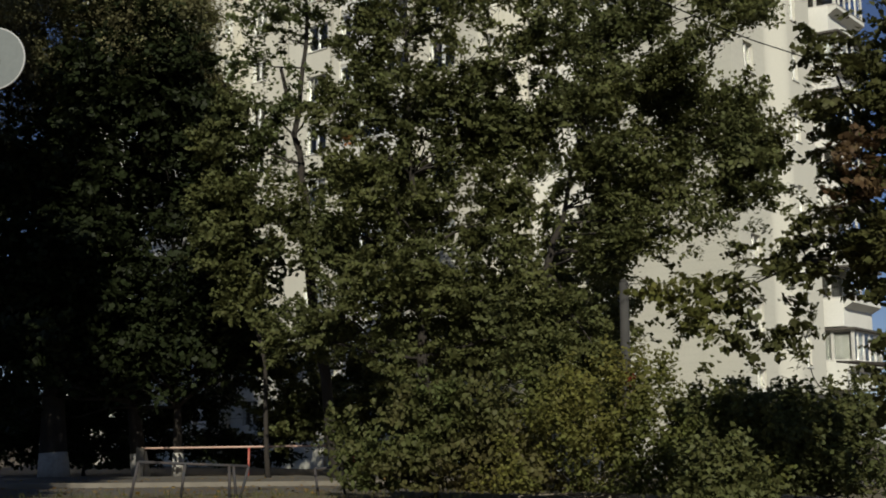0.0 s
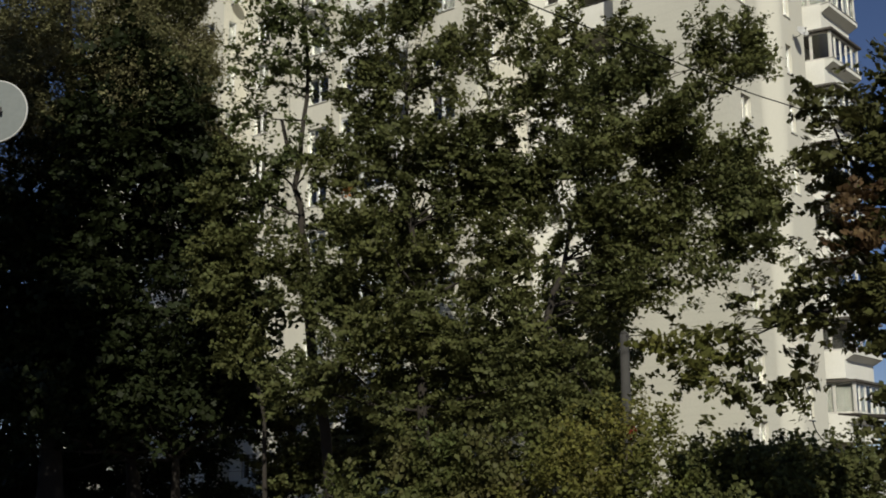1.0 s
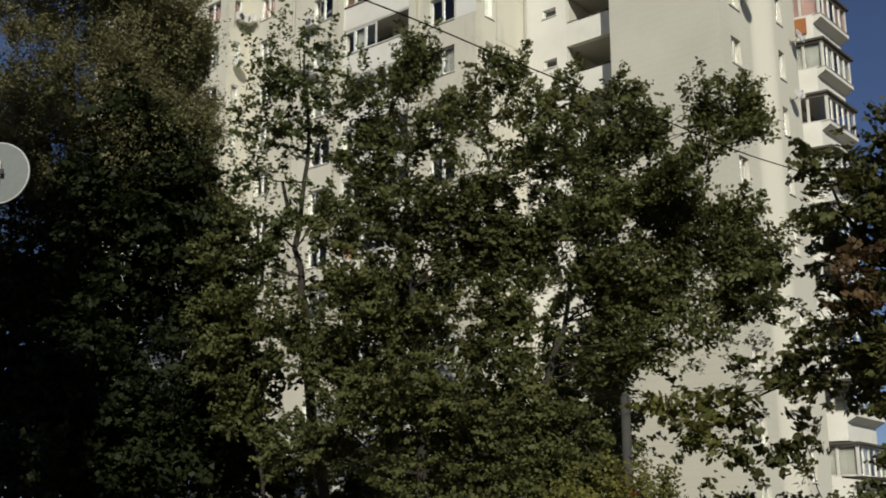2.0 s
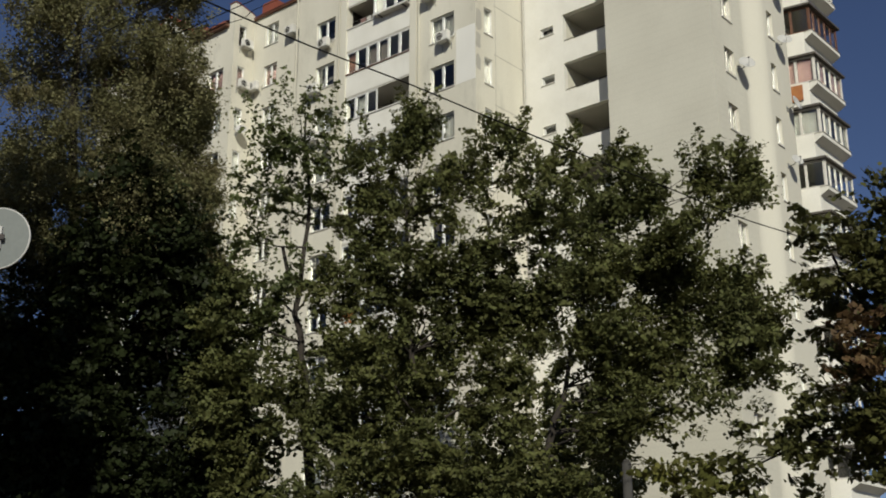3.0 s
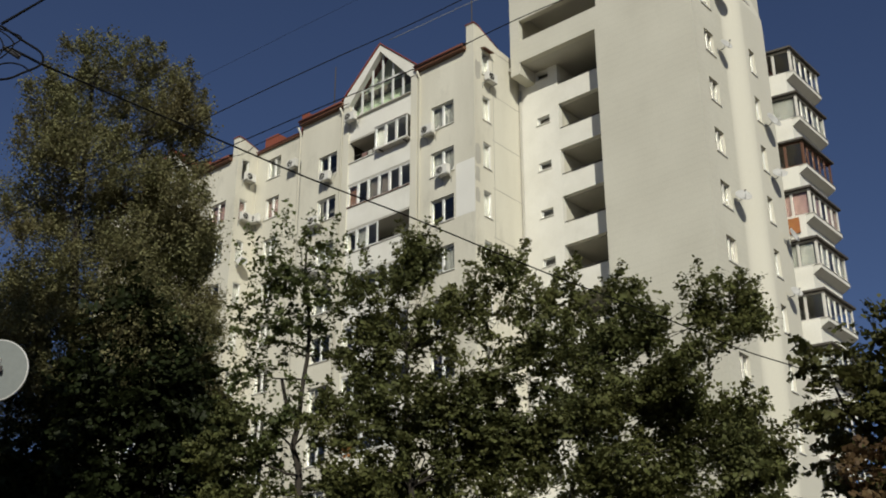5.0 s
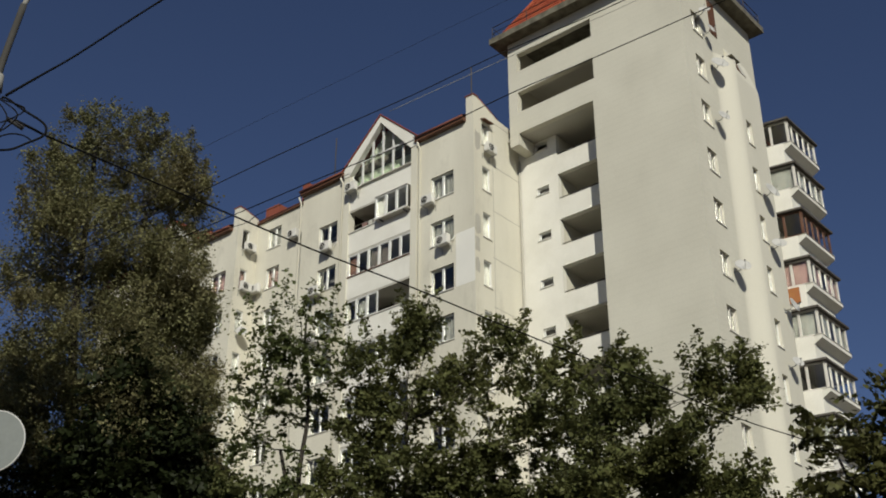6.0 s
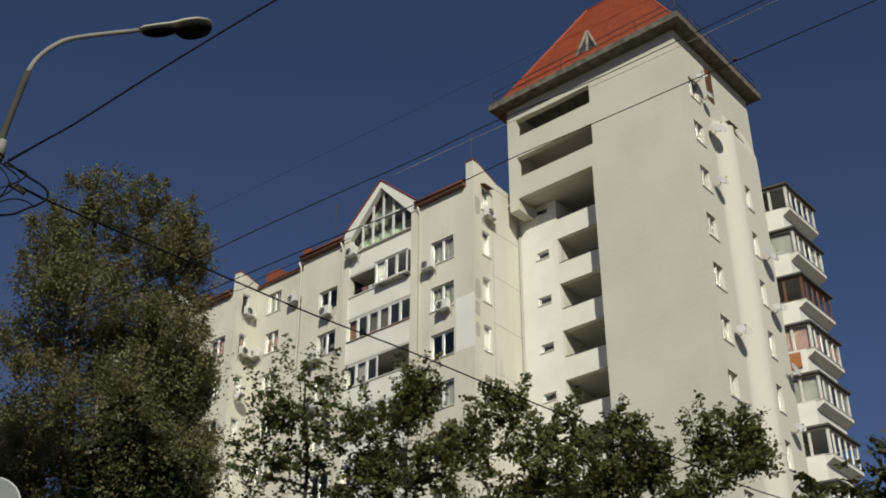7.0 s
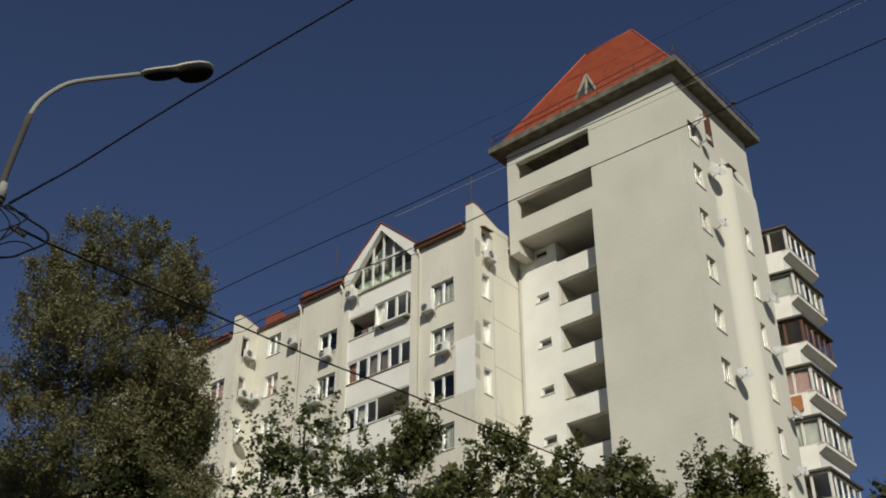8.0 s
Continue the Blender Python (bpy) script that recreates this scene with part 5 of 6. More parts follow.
WIRE_B = [(-1.14, 20.87, 15.55), (1.23, 20.46, 16.57), (3.81, 19.63, 17.37), (6.32, 18.55, 18.04), (8.42, 17.14, 18.27), (9.31, 16.22, 18.12)]
WIRE_C = [(-6.04, 24.57, 14.57), (-2.49, 20.45, 13.64), (-0.57, 20.29, 14.47), (1.41, 19.95, 15.38), (2.99, 19.37, 15.8), (5.79, 18.41, 16.63), (8.53, 16.98, 17.11), (9.1, 16.34, 16.99)]
WIRE_D = [(-19.4, 24.1, 14.4), (-13.0, 30.0, 16.7), (-6.99, 32.25, 18.9), (-5.68, 32.0, 19.34), (-4.19, 31.62, 19.87), (-2.87, 31.27, 20.35)]
WIRE_E = [(-6.16, 24.54, 16.82), (-2.69, 24.85, 19.2), (0.24, 24.8, 20.93), (2.49, 24.17, 21.77), (5.47, 23.27, 22.85), (7.57, 22.25, 23.38), (8.82, 21.35, 23.44)]
WIRES = [WIRE_A, WIRE_B, WIRE_C, WIRE_D, WIRE_E]


def local(points, ob):
    return [Vector(p) - ob.location for p in points]


def smooth_line(points, n=10):
    p = [Vector(q) for q in points]
    p = [p[0] * 2 - p[1]] + p + [p[-1] * 2 - p[-2]]
    out = []
    for i in range(1, len(p) - 2):
        for k in range(n):
            t = k / n
            out.append(0.5 * (2 * p[i] + (p[i + 1] - p[i - 1]) * t + (2 * p[i - 1] - 5 * p[i] + 4 * p[i + 1] - p[i + 2]) * t * t + (3 * p[i] - p[i - 1] - 3 * p[i + 1] + p[i + 2]) * t ** 3))
    return out + [p[-2]]


bar("arm", smooth_line(local(ARM[2:], lamp), 6), 0.033, M_POLE, lamp, sides=10)
bar("arm_pipe", smooth_line(local(ARM[:3], lamp), 6), 0.045, M_POLE_DARK, lamp, "dark lower pipe of the lamp arm", sides=10)
# lamp head: a housing and a bowl, seen from below
h0, h1, h2, h3 = local(HEAD, lamp)
ax = (h3 - h0).normalized()
rings = [(0.0, 0.05, 0.05), (0.05, 0.09, 0.085), (0.2, 0.115, 0.1), (0.38, 0.135, 0.11), (0.44, 0.15, 0.115), (0.55, 0.19, 0.13), (0.7, 0.21, 0.125), (0.83, 0.17, 0.09), (0.9, 0.08, 0.04)]
side_v = ax.cross(Vector((0, 0, 1))).normalized()
up_v = side_v.cross(ax)
length = (h3 - h0).length
bm = bmesh.new()
loops = []
for s, w, h in rings:
    c = h0 + ax * (s / 0.9 * length)
    loops.append([bm.verts.new(c + side_v * w * math.cos(a) + up_v * (h * 0.5 * math.sin(a) if math.sin(a) > 0 else h * 0.25 * math.sin(a))) for a in (2 * math.pi * k / 16 for k in range(16))])
for a, b in zip(loops, loops[1:]):
    for k in range(16):
        bm.faces.new((a[k], a[(k + 1) % 16], b[(k + 1) % 16], b[k])).smooth = True
bm.faces.new(loops[0][::-1]), bm.faces.new(loops[-1])
head = part("lamp_head", bm, M_LAMPHEAD, lamp, "pale weathered metal lamp head")
# bowl and tray are black: the unlit underside is put into the colour
bm = bmesh.new()
c = h0 + ax * (0.66 / 0.9 * length) - up_v * 0.045
bowl = [[bm.verts.new(c + (ax * 0.27 * math.cos(a) + side_v * 0.2 * math.sin(a)) * math.cos(e) - up_v * 0.1 * math.sin(e)) for a in (2 * math.pi * k / 18 for k in range(18))] for e in (0, 0.4, 0.8, 1.2)]
for a, b in zip(bowl, bowl[1:]):
    for k in range(18):
        bm.faces.new((a[k], a[(k + 1) % 18], b[(k + 1) % 18], b[k])).smooth = True
bm.faces.new(bowl[0]), bm.faces.new(bowl[-1][::-1])
part("bowl", bm, M_BLACK, head, "lamp bowl, black for its unlit underside")
bm = bmesh.new()
c = h0 + ax * (0.24 / 0.9 * length) - up_v * 0.04
tray = [[bm.verts.new(c + (ax * 0.25 * math.cos(a) + side_v * 0.125 * math.sin(a)) * math.cos(e) - up_v * 0.05 * math.sin(e)) for a in (2 * math.pi * k / 18 for k in range(18))] for e in (0, 0.5, 1.0)]
for a, b in zip(tray, tray[1:]):
    for k in range(18):
        bm.faces.new((a[k], a[(k + 1) % 18], b[(k + 1) % 18], b[k])).smooth = True
bm.faces.new(tray[0]), bm.faces.new(tray[-1][::-1])
part("underside_tray", bm, M_BLACK, head, "underside of the lamp head, black for its shade")
part("collar", boxes((-0.16, 0.06, -0.12, 0.12, POST[2] - 0.3, POST[2] - 0.12)), M_DARKSTEEL, lamp)

sign = empty("road_sign", Matrix.Translation(SIGN))
tagged(sign, "round road sign seen from its grey back", "road sign")
bm = bmesh.new()
bmesh.ops.create_cone(bm, cap_ends=True, segments=48, radius1=0.355, radius2=0.355, depth=0.02, matrix=pose(0, 0, 0, 90, 0, 0))
part("plate", bm, M_SIGN, sign)
bm = bmesh.new()
tube(bm, [Vector((0.352 * math.cos(a), 0.0, 0.352 * math.sin(a))) for a in (2 * math.pi * k / 48 for k in range(49))], 0.012, 6, False)
part("rim", bm, M_DISH, sign)
part("bracket", boxes((-0.3, 0.05, -0.05, -0.012, -0.13, 0.13)), M_DISH, sign)
part("clamp", boxes((-0.3, 0.09, -0.075, -0.052, -0.03, 0.03)), M_DARKSTEEL, sign)

bar("splice_case", smooth_line(local(SPLICE, lamp), 4), 0.034, M_DARKSTEEL, lamp, "dark cable splice case", sides=8)
for pts in (LOOP_A, LOOP_B):
    bar("cable_loop", smooth_line(local(pts, lamp)), 0.016 if pts is LOOP_A else 0.01, M_BLACK, lamp, sides=6)
bar("sleeve", local(SLEEVE, lamp), [0.085, 0.05], M_POLE, lamp, "pale stained sleeve", sides=10)

# ---- cables ----
for pts in (CABLE_DOWN, CABLE_UP):
    line = smooth_line(pts)
    tagged(bar("cable", line, [0.02 - 0.006 * min(1, 4 * k / len(line)) for k in range(len(line))], M_BLACK, sides=6), "thick black cable strung from the lamp pole", "cable", "cables")
for pts in WIRES:
    tagged(bar("wire", smooth_line(pts), {1: 0.006, 4: 0.004}.get(WIRES.index(pts), 0.011), M_POLE if pts is WIRE_B else M_BLACK, sides=5), "thin dark overhead wire", "wire", "overhead wires")

tagged(bar("wire", [(TALL_POLE[0], TALL_POLE[1], 5.45), (6.1, 26.9, 4.95), (8.1, 18.35, 4.15)], 0.009, M_BLACK, sides=5), "thin dark wire between the pole and the lime tree", "wire", "overhead wires")

# loops of cable at the pole head
for k, (dx, dz, w) in enumerate(((0.35, -0.45, 0.5), (0.3, -0.62, 0.42), (0.2, -0.7, 0.3))):
    a = Vector((POST[0] + 0.03, POST[1] - 0.1, POST[2] - 0.3))
    tagged(bar("cable", smooth_line([a, a + Vector((dx * 0.6, 0, -0.1)), a + Vector((w, 0, dz * 0.55)), a + Vector((dx * 0.5, 0, dz)), a + Vector((-0.2, 0, dz * 0.9))]), 0.009, M_BLACK, sides=6), "slack black loop of cable at the lamp pole", "cable", "cables")

# ---- rail, trestles and pole in the yard ----
rail = empty("railing", Matrix.Translation((RAIL_A[0], RAIL_A[1], 0)))
tagged(rail, "low faded red metal railing along the pavement", "railing")
ra, rb = Vector((0, 0, RAIL_A[2])), Vector(RAIL_B) - Vector((RAIL_A[0], RAIL_A[1], 0))
part_dir = (rb - ra)
bar("top_rail", [ra, rb], 0.035, M_REDTOP, rail)
for k in range(3):
    p = ra.lerp(rb, k * 0.455)
    if k == 0:
        part("end_post", boxes((p.x - 0.16, p.x + 0.12, p.y - 0.1, p.y + 0.1, 0, p.z + 0.02)), M_KERB, rail, "grey concrete end post")
    else:
        bar("post", [(p.x, p.y, 0), (p.x, p.y, p.z - 0.03)], 0.04, M_RED, rail)


def trestle(a, b, feet, label):
    """A low steel frame: one bar on splayed legs."""
    ob = empty("steel_trestle", Matrix.Translation((a[0], a[1], 0)))
    tagged(ob, label, "metal frame")
    o = Vector((a[0], a[1], 0))
    a, b = Vector(a) - o, Vector(b) - o
    bar("crossbar", [a, b], 0.035, M_DARKSTEEL, ob)
    for (x, y), t in feet:
        bar("leg", [a.lerp(b, t), Vector((x, y, 0)) - o], 0.035, M_DARKSTEEL, ob)


trestle(TRESTLE_A, TRESTLE_B, list(zip(FEET, (0.0, 0.42, 0.82, 0.86, 1.0))), "low dark steel frame with splayed legs")
trestle(TRESTLE_C, TRESTLE_D, [((TRESTLE_C[0] + 0.12, TRESTLE_C[1] - 0.05), 0.03), ((TRESTLE_D[0] + 0.1, TRESTLE_D[1] + 0.5), 0.97)], "small dark steel frame beside the road")
pole = empty("utility_pole", Matrix.Translation((TALL_POLE[0], TALL_POLE[1], 0)))
tagged(pole, "utility pole among the trees, their shade in its colour", "pole")
bar("shaft", [(0, 0, 0), (0, 0, TALL_POLE[2] + 0.3)], [0.15, 0.12], M_POLE_DARK, pole, sides=12)
bar("cap", [(0, 0, TALL_POLE[2] + 0.3), (0, 0, TALL_POLE[2] + 0.38)], [0.13, 0.06], M_POLE_DARK, pole, sides=12)

# ---- things fixed to the building ----
ON_BUILDING = pose(0, 0, 0, 0, 0, -40.4)


def on_front(s, y0, z):
    return ON_BUILDING @ pose(s, y0, z)


def on_flank(s, x0, z):
    return ON_BUILDING @ pose(x0, s, z, 0, 0, 90)


def air_conditioner():
    ob = empty("air_conditioner")
    tagged(ob, "off-white outdoor air conditioner unit on wall brackets", "air conditioner", "air conditioners")
    bm = boxes((-0.4, 0.4, -0.5, -0.2, -0.28, 0.28))
    bmesh.ops.bevel(bm, geom=bm.edges[:], offset=0.025, segments=2, affect="EDGES")
    casing = part("casing", bm, M_AC, ob)
    bm = bmesh.new()
    bmesh.ops.create_cone(bm, cap_ends=True, segments=24, radius1=0.215, radius2=0.2, depth=0.02, matrix=pose(-0.12, -0.51, 0, 90, 0, 0))
    part("fan_grille", bm, M_BLACK, casing, "dark round fan grille")
    bm = bmesh.new()
    for r in (0.07, 0.13, 0.19):
        tube(bm, [Vector((-0.12 + r * math.cos(a), -0.525, r * math.sin(a))) for a in (2 * math.pi * k / 20 for k in range(21))], 0.007, 4, False)
    part("guard", bm, M_AC, casing)
    for x in (-0.3, 0.3):
        part("bracket", boxes((x - 0.02, x + 0.02, -0.5, 0.0, -0.325, -0.285), (x - 0.02, x + 0.02, -0.035, 0.0, -0.6, -0.326)), M_STEEL, ob)
    bar("hose", [(0.36, -0.3, -0.1), (0.5, -0.15, -0.05), (0.52, -0.02, 0.25)], 0.025, M_AC, ob, sides=6)
    return ob


ac = air_conditioner()
spots = [on_front(-36.02, WING_Y, 32.9), on_front(-34.95, WING_Y, 30.1), on_front(-43.75, WING_Y, 32.75), on_front(-41.75, WING_Y - 0.12, 35.85), on_front(-44.5, WING_Y, 30.15),
         on_front(-48.4, BACK_Y, 35.85), on_front(-44.4, WING_Y, 27.2), on_flank(42.42, -33.1, 35.45), on_flank(42.2, -52.15, 35.9), on_flank(42.1, -52.15, 33.1), on_front(-51.6, BACK_Y, 33.1)]
ac.matrix_basis = spots[0]
for m in spots[1:]:
    copy_thing(ac, m)


def garment(width, length, mat, label, m):
    """A piece of washing that hangs in folds from the line."""
    n = 9
    vs, fs = [], []
    for d in (0.0, 0.012):
        for r in range(5):
            for k in range(n):
                u, v = k / (n - 1), r / 4
                vs.append(((u - 0.5) * width * (1 - 0.12 * v), d + 0.03 * v * math.sin(k * 2.1 + r * 0.4), -v * length - 0.03 * math.sin(u * 7) * v))
    q = 5 * n
    for r in range(4):
        for k in range(n - 1):
            i = r * n + k
            fs += [(i, i + 1, i + n + 1, i + n), (q + i, q + i + n, q + i + n + 1, q + i + 1)]
    ob = mesh_object("laundry", vs, fs, mat, None, True)
    ob.matrix_world = m
    return tagged(ob, label, "laundry", "washing on the balcony line")


bar("clothes_line", [(-42.2, WING_Y + 0.3, 33.72), (-39.83, WING_Y + 0.3, 33.7)], 0.008, M_STEEL, building, sides=5)
garment(0.42, 0.5, M_PINK, "faded pink washing hung on a balcony line", on_front(-41.3, WING_Y + 0.3, 33.71))
garment(0.34, 0.55, M_BLIND, "pale washing hung on a balcony line", on_front(-40.85, WING_Y + 0.3, 33.71))
garment(0.4, 0.42, M_WHITE, "white washing hung on a balcony line", on_front(-40.4, WING_Y + 0.3, 33.7))


def satellite_dish(radius, spin=0.0):
    """A shallow bowl that looks out and up, with its arm and wall bracket. y points into the wall."""
    ob = empty("satellite_dish")
    tagged(ob, "pale grey satellite dish on a wall bracket", "satellite dish", "satellite dishes")
    bm = bmesh.new()
    turn = pose(0, -0.45, 0, 62 + 0.3 * spin, 0, -38 + spin)
    rings = []
    for k in range(5):
        r = radius * k / 4
        rings.append([bm.verts.new(turn @ Vector((r * math.cos(a), r * math.sin(a) * 1.08, 0.28 * r * r / radius))) for a in (2 * math.pi * i / 24 for i in range(24))] if k else [bm.verts.new(turn @ Vector((0, 0, 0)))])
    for i in range(24):
        bm.faces.new((rings[0][0], rings[1][i], rings[1][(i + 1) % 24])).smooth = True
        for k in range(1, 4):
            bm.faces.new((rings[k][i], rings[k + 1][i], rings[k + 1][(i + 1) % 24], rings[k][(i + 1) % 24])).smooth = True
    bowl = part("bowl", bm, M_DISH, ob)
    mod = bowl.modifiers.new("thick", "SOLIDIFY")
    mod.thickness = 0.012
    tip = turn @ Vector((0, -radius * 0.25, radius * 1.15))
    bar("feed_arm", [turn @ Vector((0, -radius, 0.25 * radius)), tip], 0.014, M_STEEL, ob, sides=6)
    bm = bmesh.new()
    tube(bm, [tip, turn @ Vector((0, -radius * 0.15, radius * 0.95))], [0.03, 0.045], 8)
    part("receiver", bm, M_DARKSTEEL, ob, "dark receiver head")
    bar("bracket", [(0, 0, -0.15), (0, -0.3, -0.15), (0, -0.4, -0.02)], 0.025, M_STEEL, ob, sides=6)
    part("wall_plate", boxes((-0.08, 0.08, -0.02, 0.0, -0.27, -0.03)), M_STEEL, ob)
    return ob


FLANK_DISHES = [(46.75, SIDE_X, 37.9, 0.45), (45.75, SIDE_X, 40.75, 0.31), (46.25, SIDE_X, 39.85, 0.28), (46.4, SIDE_X, 34.5, 0.32), (46.35, SIDE_X, 26.1, 0.38),
                (49.6, SIDE_X + 0.55, 31.4, 0.42), (49.6, SIDE_X + 0.55, 28.4, 0.36), (50.2, SIDE_X + 0.55, 25.3, 0.35), (49.7, SIDE_X + 0.55, 22.2, 0.28)]
for k, (s, x0, z, r) in enumerate(FLANK_DISHES):
    satellite_dish(r, (0, -18, 30, 14, -8, 22, -14, 35, 6)[k]).matrix_basis = on_flank(s, x0, z)
satellite_dish(0.35).matrix_basis = on_flank(41.95, -52.15, 30.0)
satellite_dish(0.55).matrix_basis = on_front(-43.2, WING_Y, 26.4)

# a small sloping board over the topmost narrow window
bm = boxes((-0.05, 0.75, -0.34, 0.0, -0.02, 0.02))
bm.transform(pose(-33.1, 42.05, 37.32, 0, 0, 90) @ pose(0, 0, 0, 18, 0, 0))
part("awning", bm, M_WOODFRAME, building, "dark brown board over a window")
# patches, joints and pipes
part("fresh_patch", boxes((-34.36, -33.11, WING_Y - 0.006, WING_Y + 0.001, 27.35, 30.4)), M_PATCH, building, "fresh white patch on the plaster")


def blot(to, s, z, w, h, seed, mat):
    r = random.Random(seed)
    ring = []
    for k in range(18):
        a = 2 * math.pi * k / 18
        q = 1 + r.uniform(-0.2, 0.12)
        ring.append((s + w * q * math.copysign(abs(math.cos(a)) ** 0.45, math.cos(a)), z + h * q * math.copysign(abs(math.sin(a)) ** 0.45, math.sin(a))))
    mesh_object("render_patch", [to(a, -0.005, b) for a, b in ring], [tuple(range(18))], mat, building)


for k, (s, z, w, h) in enumerate(((41.65, 30.7, 0.22, 0.6), (41.6, 29.5, 0.2, 0.45), (41.6, 28.3, 0.18, 0.4))):
    blot(flank(-33.1), s, z, w, h, k, M_GREYPATCH)
blot(flank(-33.1), 41.74, 35.8, 0.24, 0.62, 8, M_GREYPATCH)
for z in (37.6, 34.8, 32.0, 29.2, 26.4):
    part("panel_joint", boxes((-33.1, -33.094, 42.9, STAIR_Y - 0.05, z - 0.02, z + 0.02)), M_GREYPATCH, building)
part("panel_joint", boxes((-33.1, -33.094, 43.0, 43.03, 0, 37.6)), M_GREYPATCH, building)
bar("drainpipe", [(-33.0, STAIR_Y - 0.08, 0), (-33.0, STAIR_Y - 0.08, 36.1)], 0.06, M_GREYPATCH, building)
for x in (-36.85, -42.8, -46.3):
    bar("drainpipe", [(x, WING_Y - 0.09, 0), (x, WING_Y - 0.09, 36.6), (x, WING_Y - 0.3, 36.95)], 0.055, M_WALL, building)
bar("drainpipe", [(SIDE_X + 0.2, 51.0, 3), (SIDE_X + 0.2, 51.0, 37.2)], 0.07, M_WHITE, building)
for x in (-33.1, -52.15):
    bar("parapet_edge", [(x - 0.02, WING_Y + 0.35, 38.62), (x - 0.02, WING_Y + (2.1 if x > -40 else 1.6), 38.03 if x > -40 else 38.33)], 0.05, M_TILE_OLD, building)

# roof masts and the tower's guard rail
for s, y0, top in ((-34.4, WING_Y + 1.5, 41.9), (-45.2, WING_Y + 1.5, 41.6)):
    mast = empty("roof_mast", ON_BUILDING @ pose(s, y0, EAVE_Z + 0.4))
    tagged(mast, "thin steel antenna mast on the flat roof", "mast", "roof masts")
    bar("rod", [(0, 0, 0), (0, 0, top - EAVE_Z - 0.4)], 0.035, M_DARKSTEEL, mast, sides=6)
    bar("foot", [(0, 0, 0), (0, 0, 0.2)], 0.06, M_DARKSTEEL, mast, sides=8)
guard = empty("roof_railing", ON_BUILDING)
tagged(guard, "thin dark steel guard rail round the tower's eave", "railing")
gx0, gx1, gy0, gy1 = TOWER_X0 - 0.6, SIDE_X + 0.6, TOWER_Y - 0.6, 52.3
corners = [(gx0, gy0), (gx1, gy0), (gx1, gy1), (gx0, gy1)]
for (ax_, ay_), (bx_, by_) in zip(corners, corners[1:] + corners[:1]):
    for h in (0.45, 0.85):
        bar("bar", [(ax_, ay_, 43.5 + h), (bx_, by_, 43.5 + h)], 0.022, M_DARKSTEEL, guard, sides=5)
    for k in range(5):
        x, y = ax_ + (bx_ - ax_) * k / 5, ay_ + (by_ - ay_) * k / 5
        bar("post", [(x, y, 43.5), (x, y, 44.35)], 0.024, M_DARKSTEEL, guard, sides=5)
flood = empty("floodlight", ON_BUILDING @ pose(SIDE_X + 0.62, 49.95, 43.5))
tagged(flood, "small dark floodlight on the tower's guard rail", "floodlight")
bar("stem", [(0, 0, 0), (0, 0, 0.95)], 0.02, M_DARKSTEEL, flood, sides=6)
bm = boxes((-0.11, 0.13, -0.12, 0.12, 0.93, 1.15))
bmesh.ops.bevel(bm, geom=bm.edges[:], offset=0.03, segments=2, affect="EDGES")
part("housing", bm, M_DARKSTEEL, flood)
bar("roof_rod", [(-27.2, 48.6, 50.9), (-27.2, 48.6, 52.9)], 0.018, M_DARKSTEEL, building, sides=5)
# clutter on the open balcony
cl = empty("laundry_rack", ON_BUILDING @ pose(-41.0, WING_Y + 0.5, 33.15))
tagged(cl, "pale folded laundry on an open balcony rack", "laundry rack")
for k in range(3):
    bar("rail", [(0.1 + 0.45 * k, 0, 0.0), (0.1 + 0.45 * k, 0, 0.35), (0.45 + 0.45 * k, 0, 0.35), (0.45 + 0.45 * k, 0, 0.0)], 0.03, M_PVC, cl, sides=6)
part("bundle", boxes((0.15, 0.75, 0.05, 0.3, 0.0, 0.3)), M_PINK, cl)
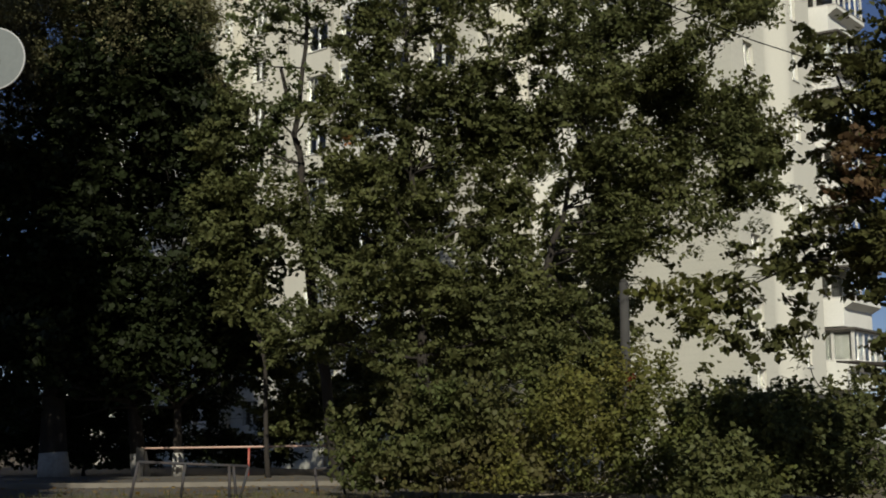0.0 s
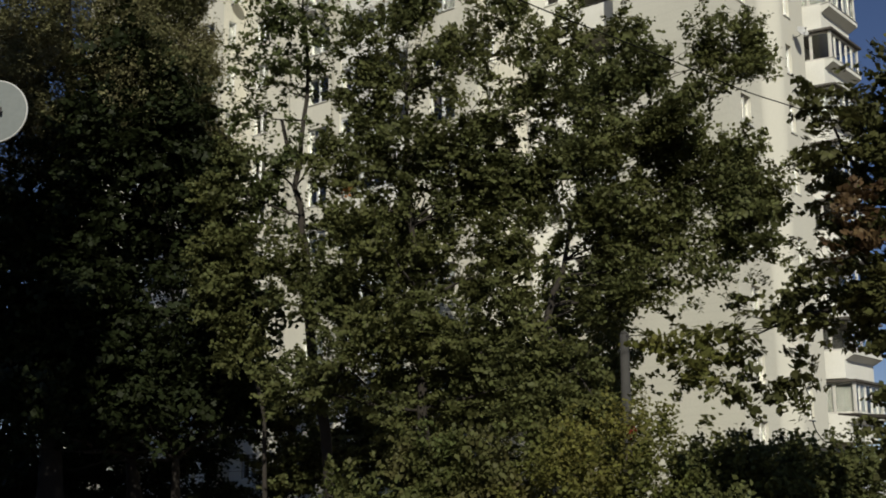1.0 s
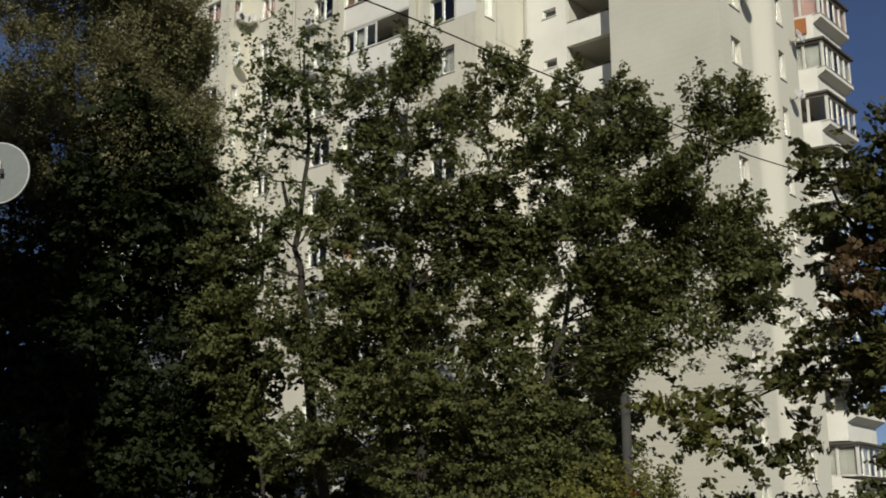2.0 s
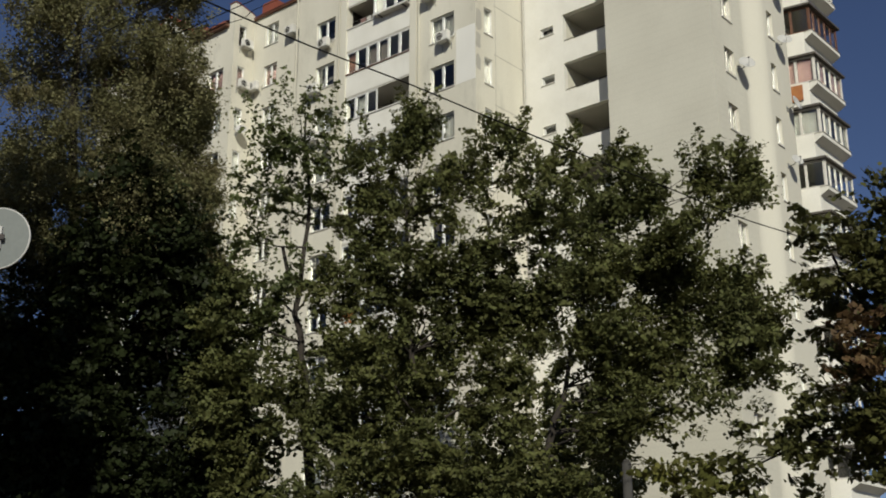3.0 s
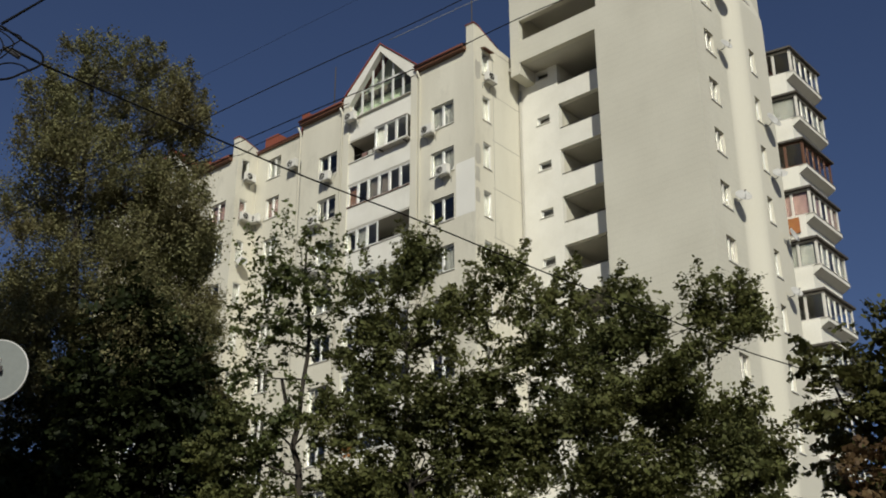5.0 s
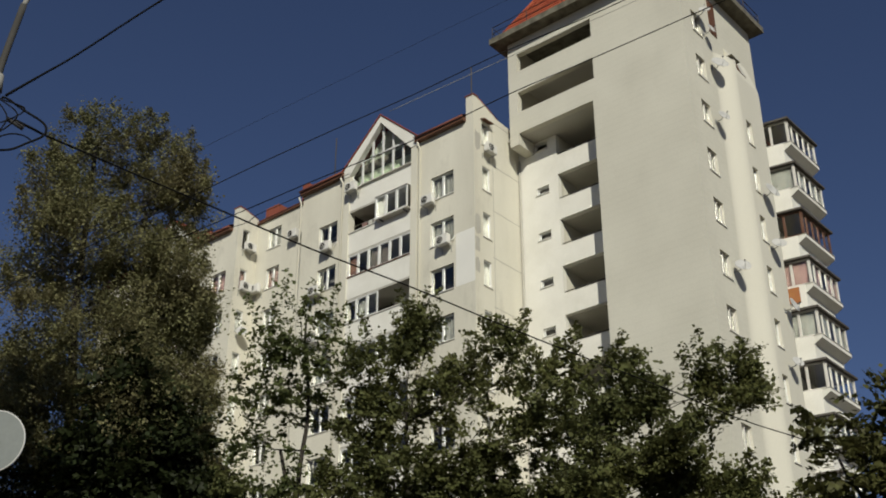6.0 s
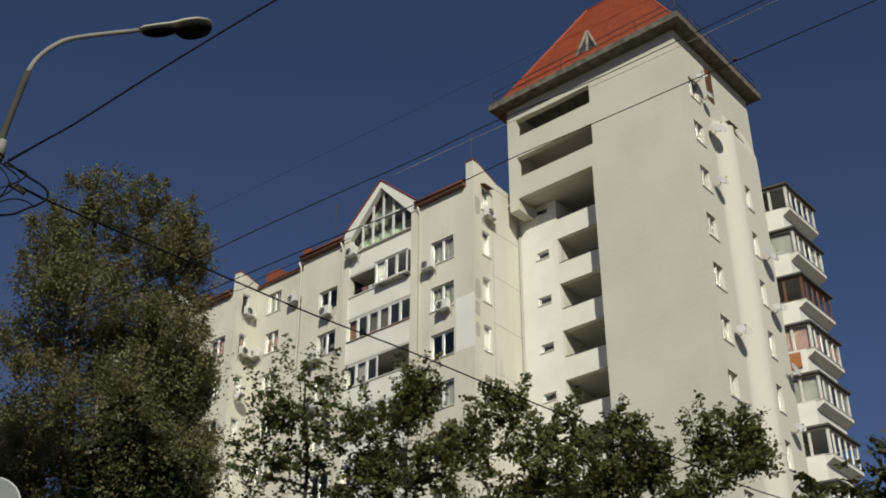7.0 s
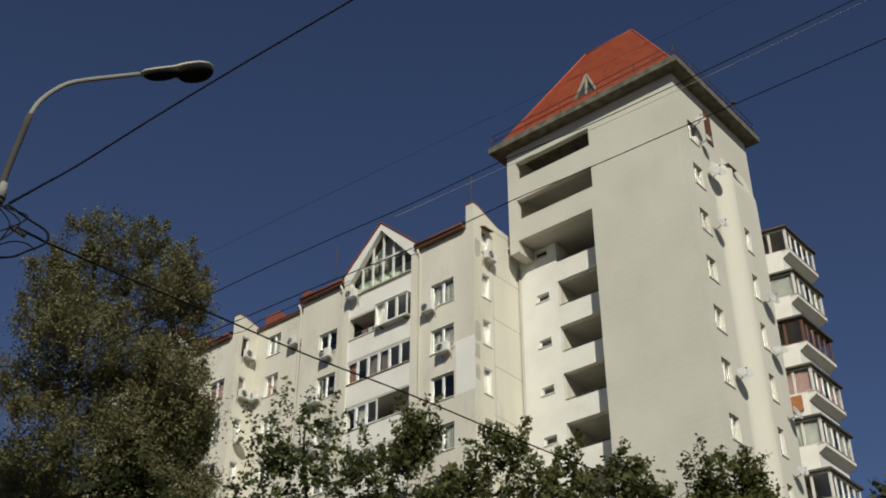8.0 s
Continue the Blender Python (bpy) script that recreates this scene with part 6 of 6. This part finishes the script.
# a rusty sheet on one rear balcony's parapet
bm = boxes((0.35, 1.25, -0.05, -0.012, 26.45, 27.3))
bm.transform(Matrix.Translation((REAR_X, REAR_Y0, 0)) @ pose(0, 0, 0, 0, 0, math.degrees(math.atan2(REAR_Y1 - REAR_Y0, REAR_OUT - REAR_X))))
part("rusty_sheet", bm, M_RUST, building, "rusty orange metal sheet on a balcony parapet")


# ---- litter and grass on the ground ----
def scatter(name, x0, x1, y0, y1, count, size, mat, seed, upright, label, z=0.02):
    """Flat fallen leaves, or short blades, in the yard's own axes."""
    r = np.random.RandomState(seed)
    p = np.stack([r.uniform(x0, x1, count), r.uniform(y0, y1, count), np.full(count, z)], 1)
    a = r.uniform(0, 2 * math.pi, count)
    s = size * r.uniform(0.6, 1.4, count)
    ux = np.stack([np.cos(a), np.sin(a), np.zeros(count)], 1) * s[:, None]
    if upright:
        uy = np.stack([r.normal(size=count) * 0.3, r.normal(size=count) * 0.3, np.ones(count)], 1) * s[:, None] * 3
        ux = ux * 0.25
    else:
        uy = np.stack([-np.sin(a), np.cos(a), r.normal(size=count) * 0.3], 1) * s[:, None] * 0.8
    v = np.stack([p, p + ux, p + ux * (0.3 if upright else 1) + uy, p + uy], 1).reshape(-1, 3)
    ob = mesh_object(name, v, [(4 * i, 4 * i + 1, 4 * i + 2, 4 * i + 3) for i in range(count)], mat)
    ob.matrix_world = YARD
    tagged(ob, label, name.replace("_", " "), kind="stuff")


scatter("fallen_leaves", -14, 16, -9, 0.0, 3000, 0.07, M_LITTER, 5, False, "dry yellow fallen leaves strewn over the yard")
scatter("fallen_leaves", -14, 16, 0.2, 5.0, 700, 0.07, M_LITTER, 6, False, "dry yellow fallen leaves strewn on the pavement", 0.12)
scatter("grass", -14, 16, -11, -5.3, 2200, 0.045, M_LEAF_BUSH, 7, True, "short dry grass beside the yard road")

# a loose cable on the bay's foot
bar("loose_cable", smooth_line([(SIDE_X + 0.57, 47.9, 7.0), (SIDE_X + 0.58, 48.5, 6.0), (SIDE_X + 0.58, 48.9, 5.4), (SIDE_X + 0.58, 49.2, 4.3), (SIDE_X + 0.58, 50.0, 3.7), (SIDE_X + 0.58, 50.7, 3.6)]), 0.018, M_BLACK, building, "loose dark cable hanging on the wall", sides=5)
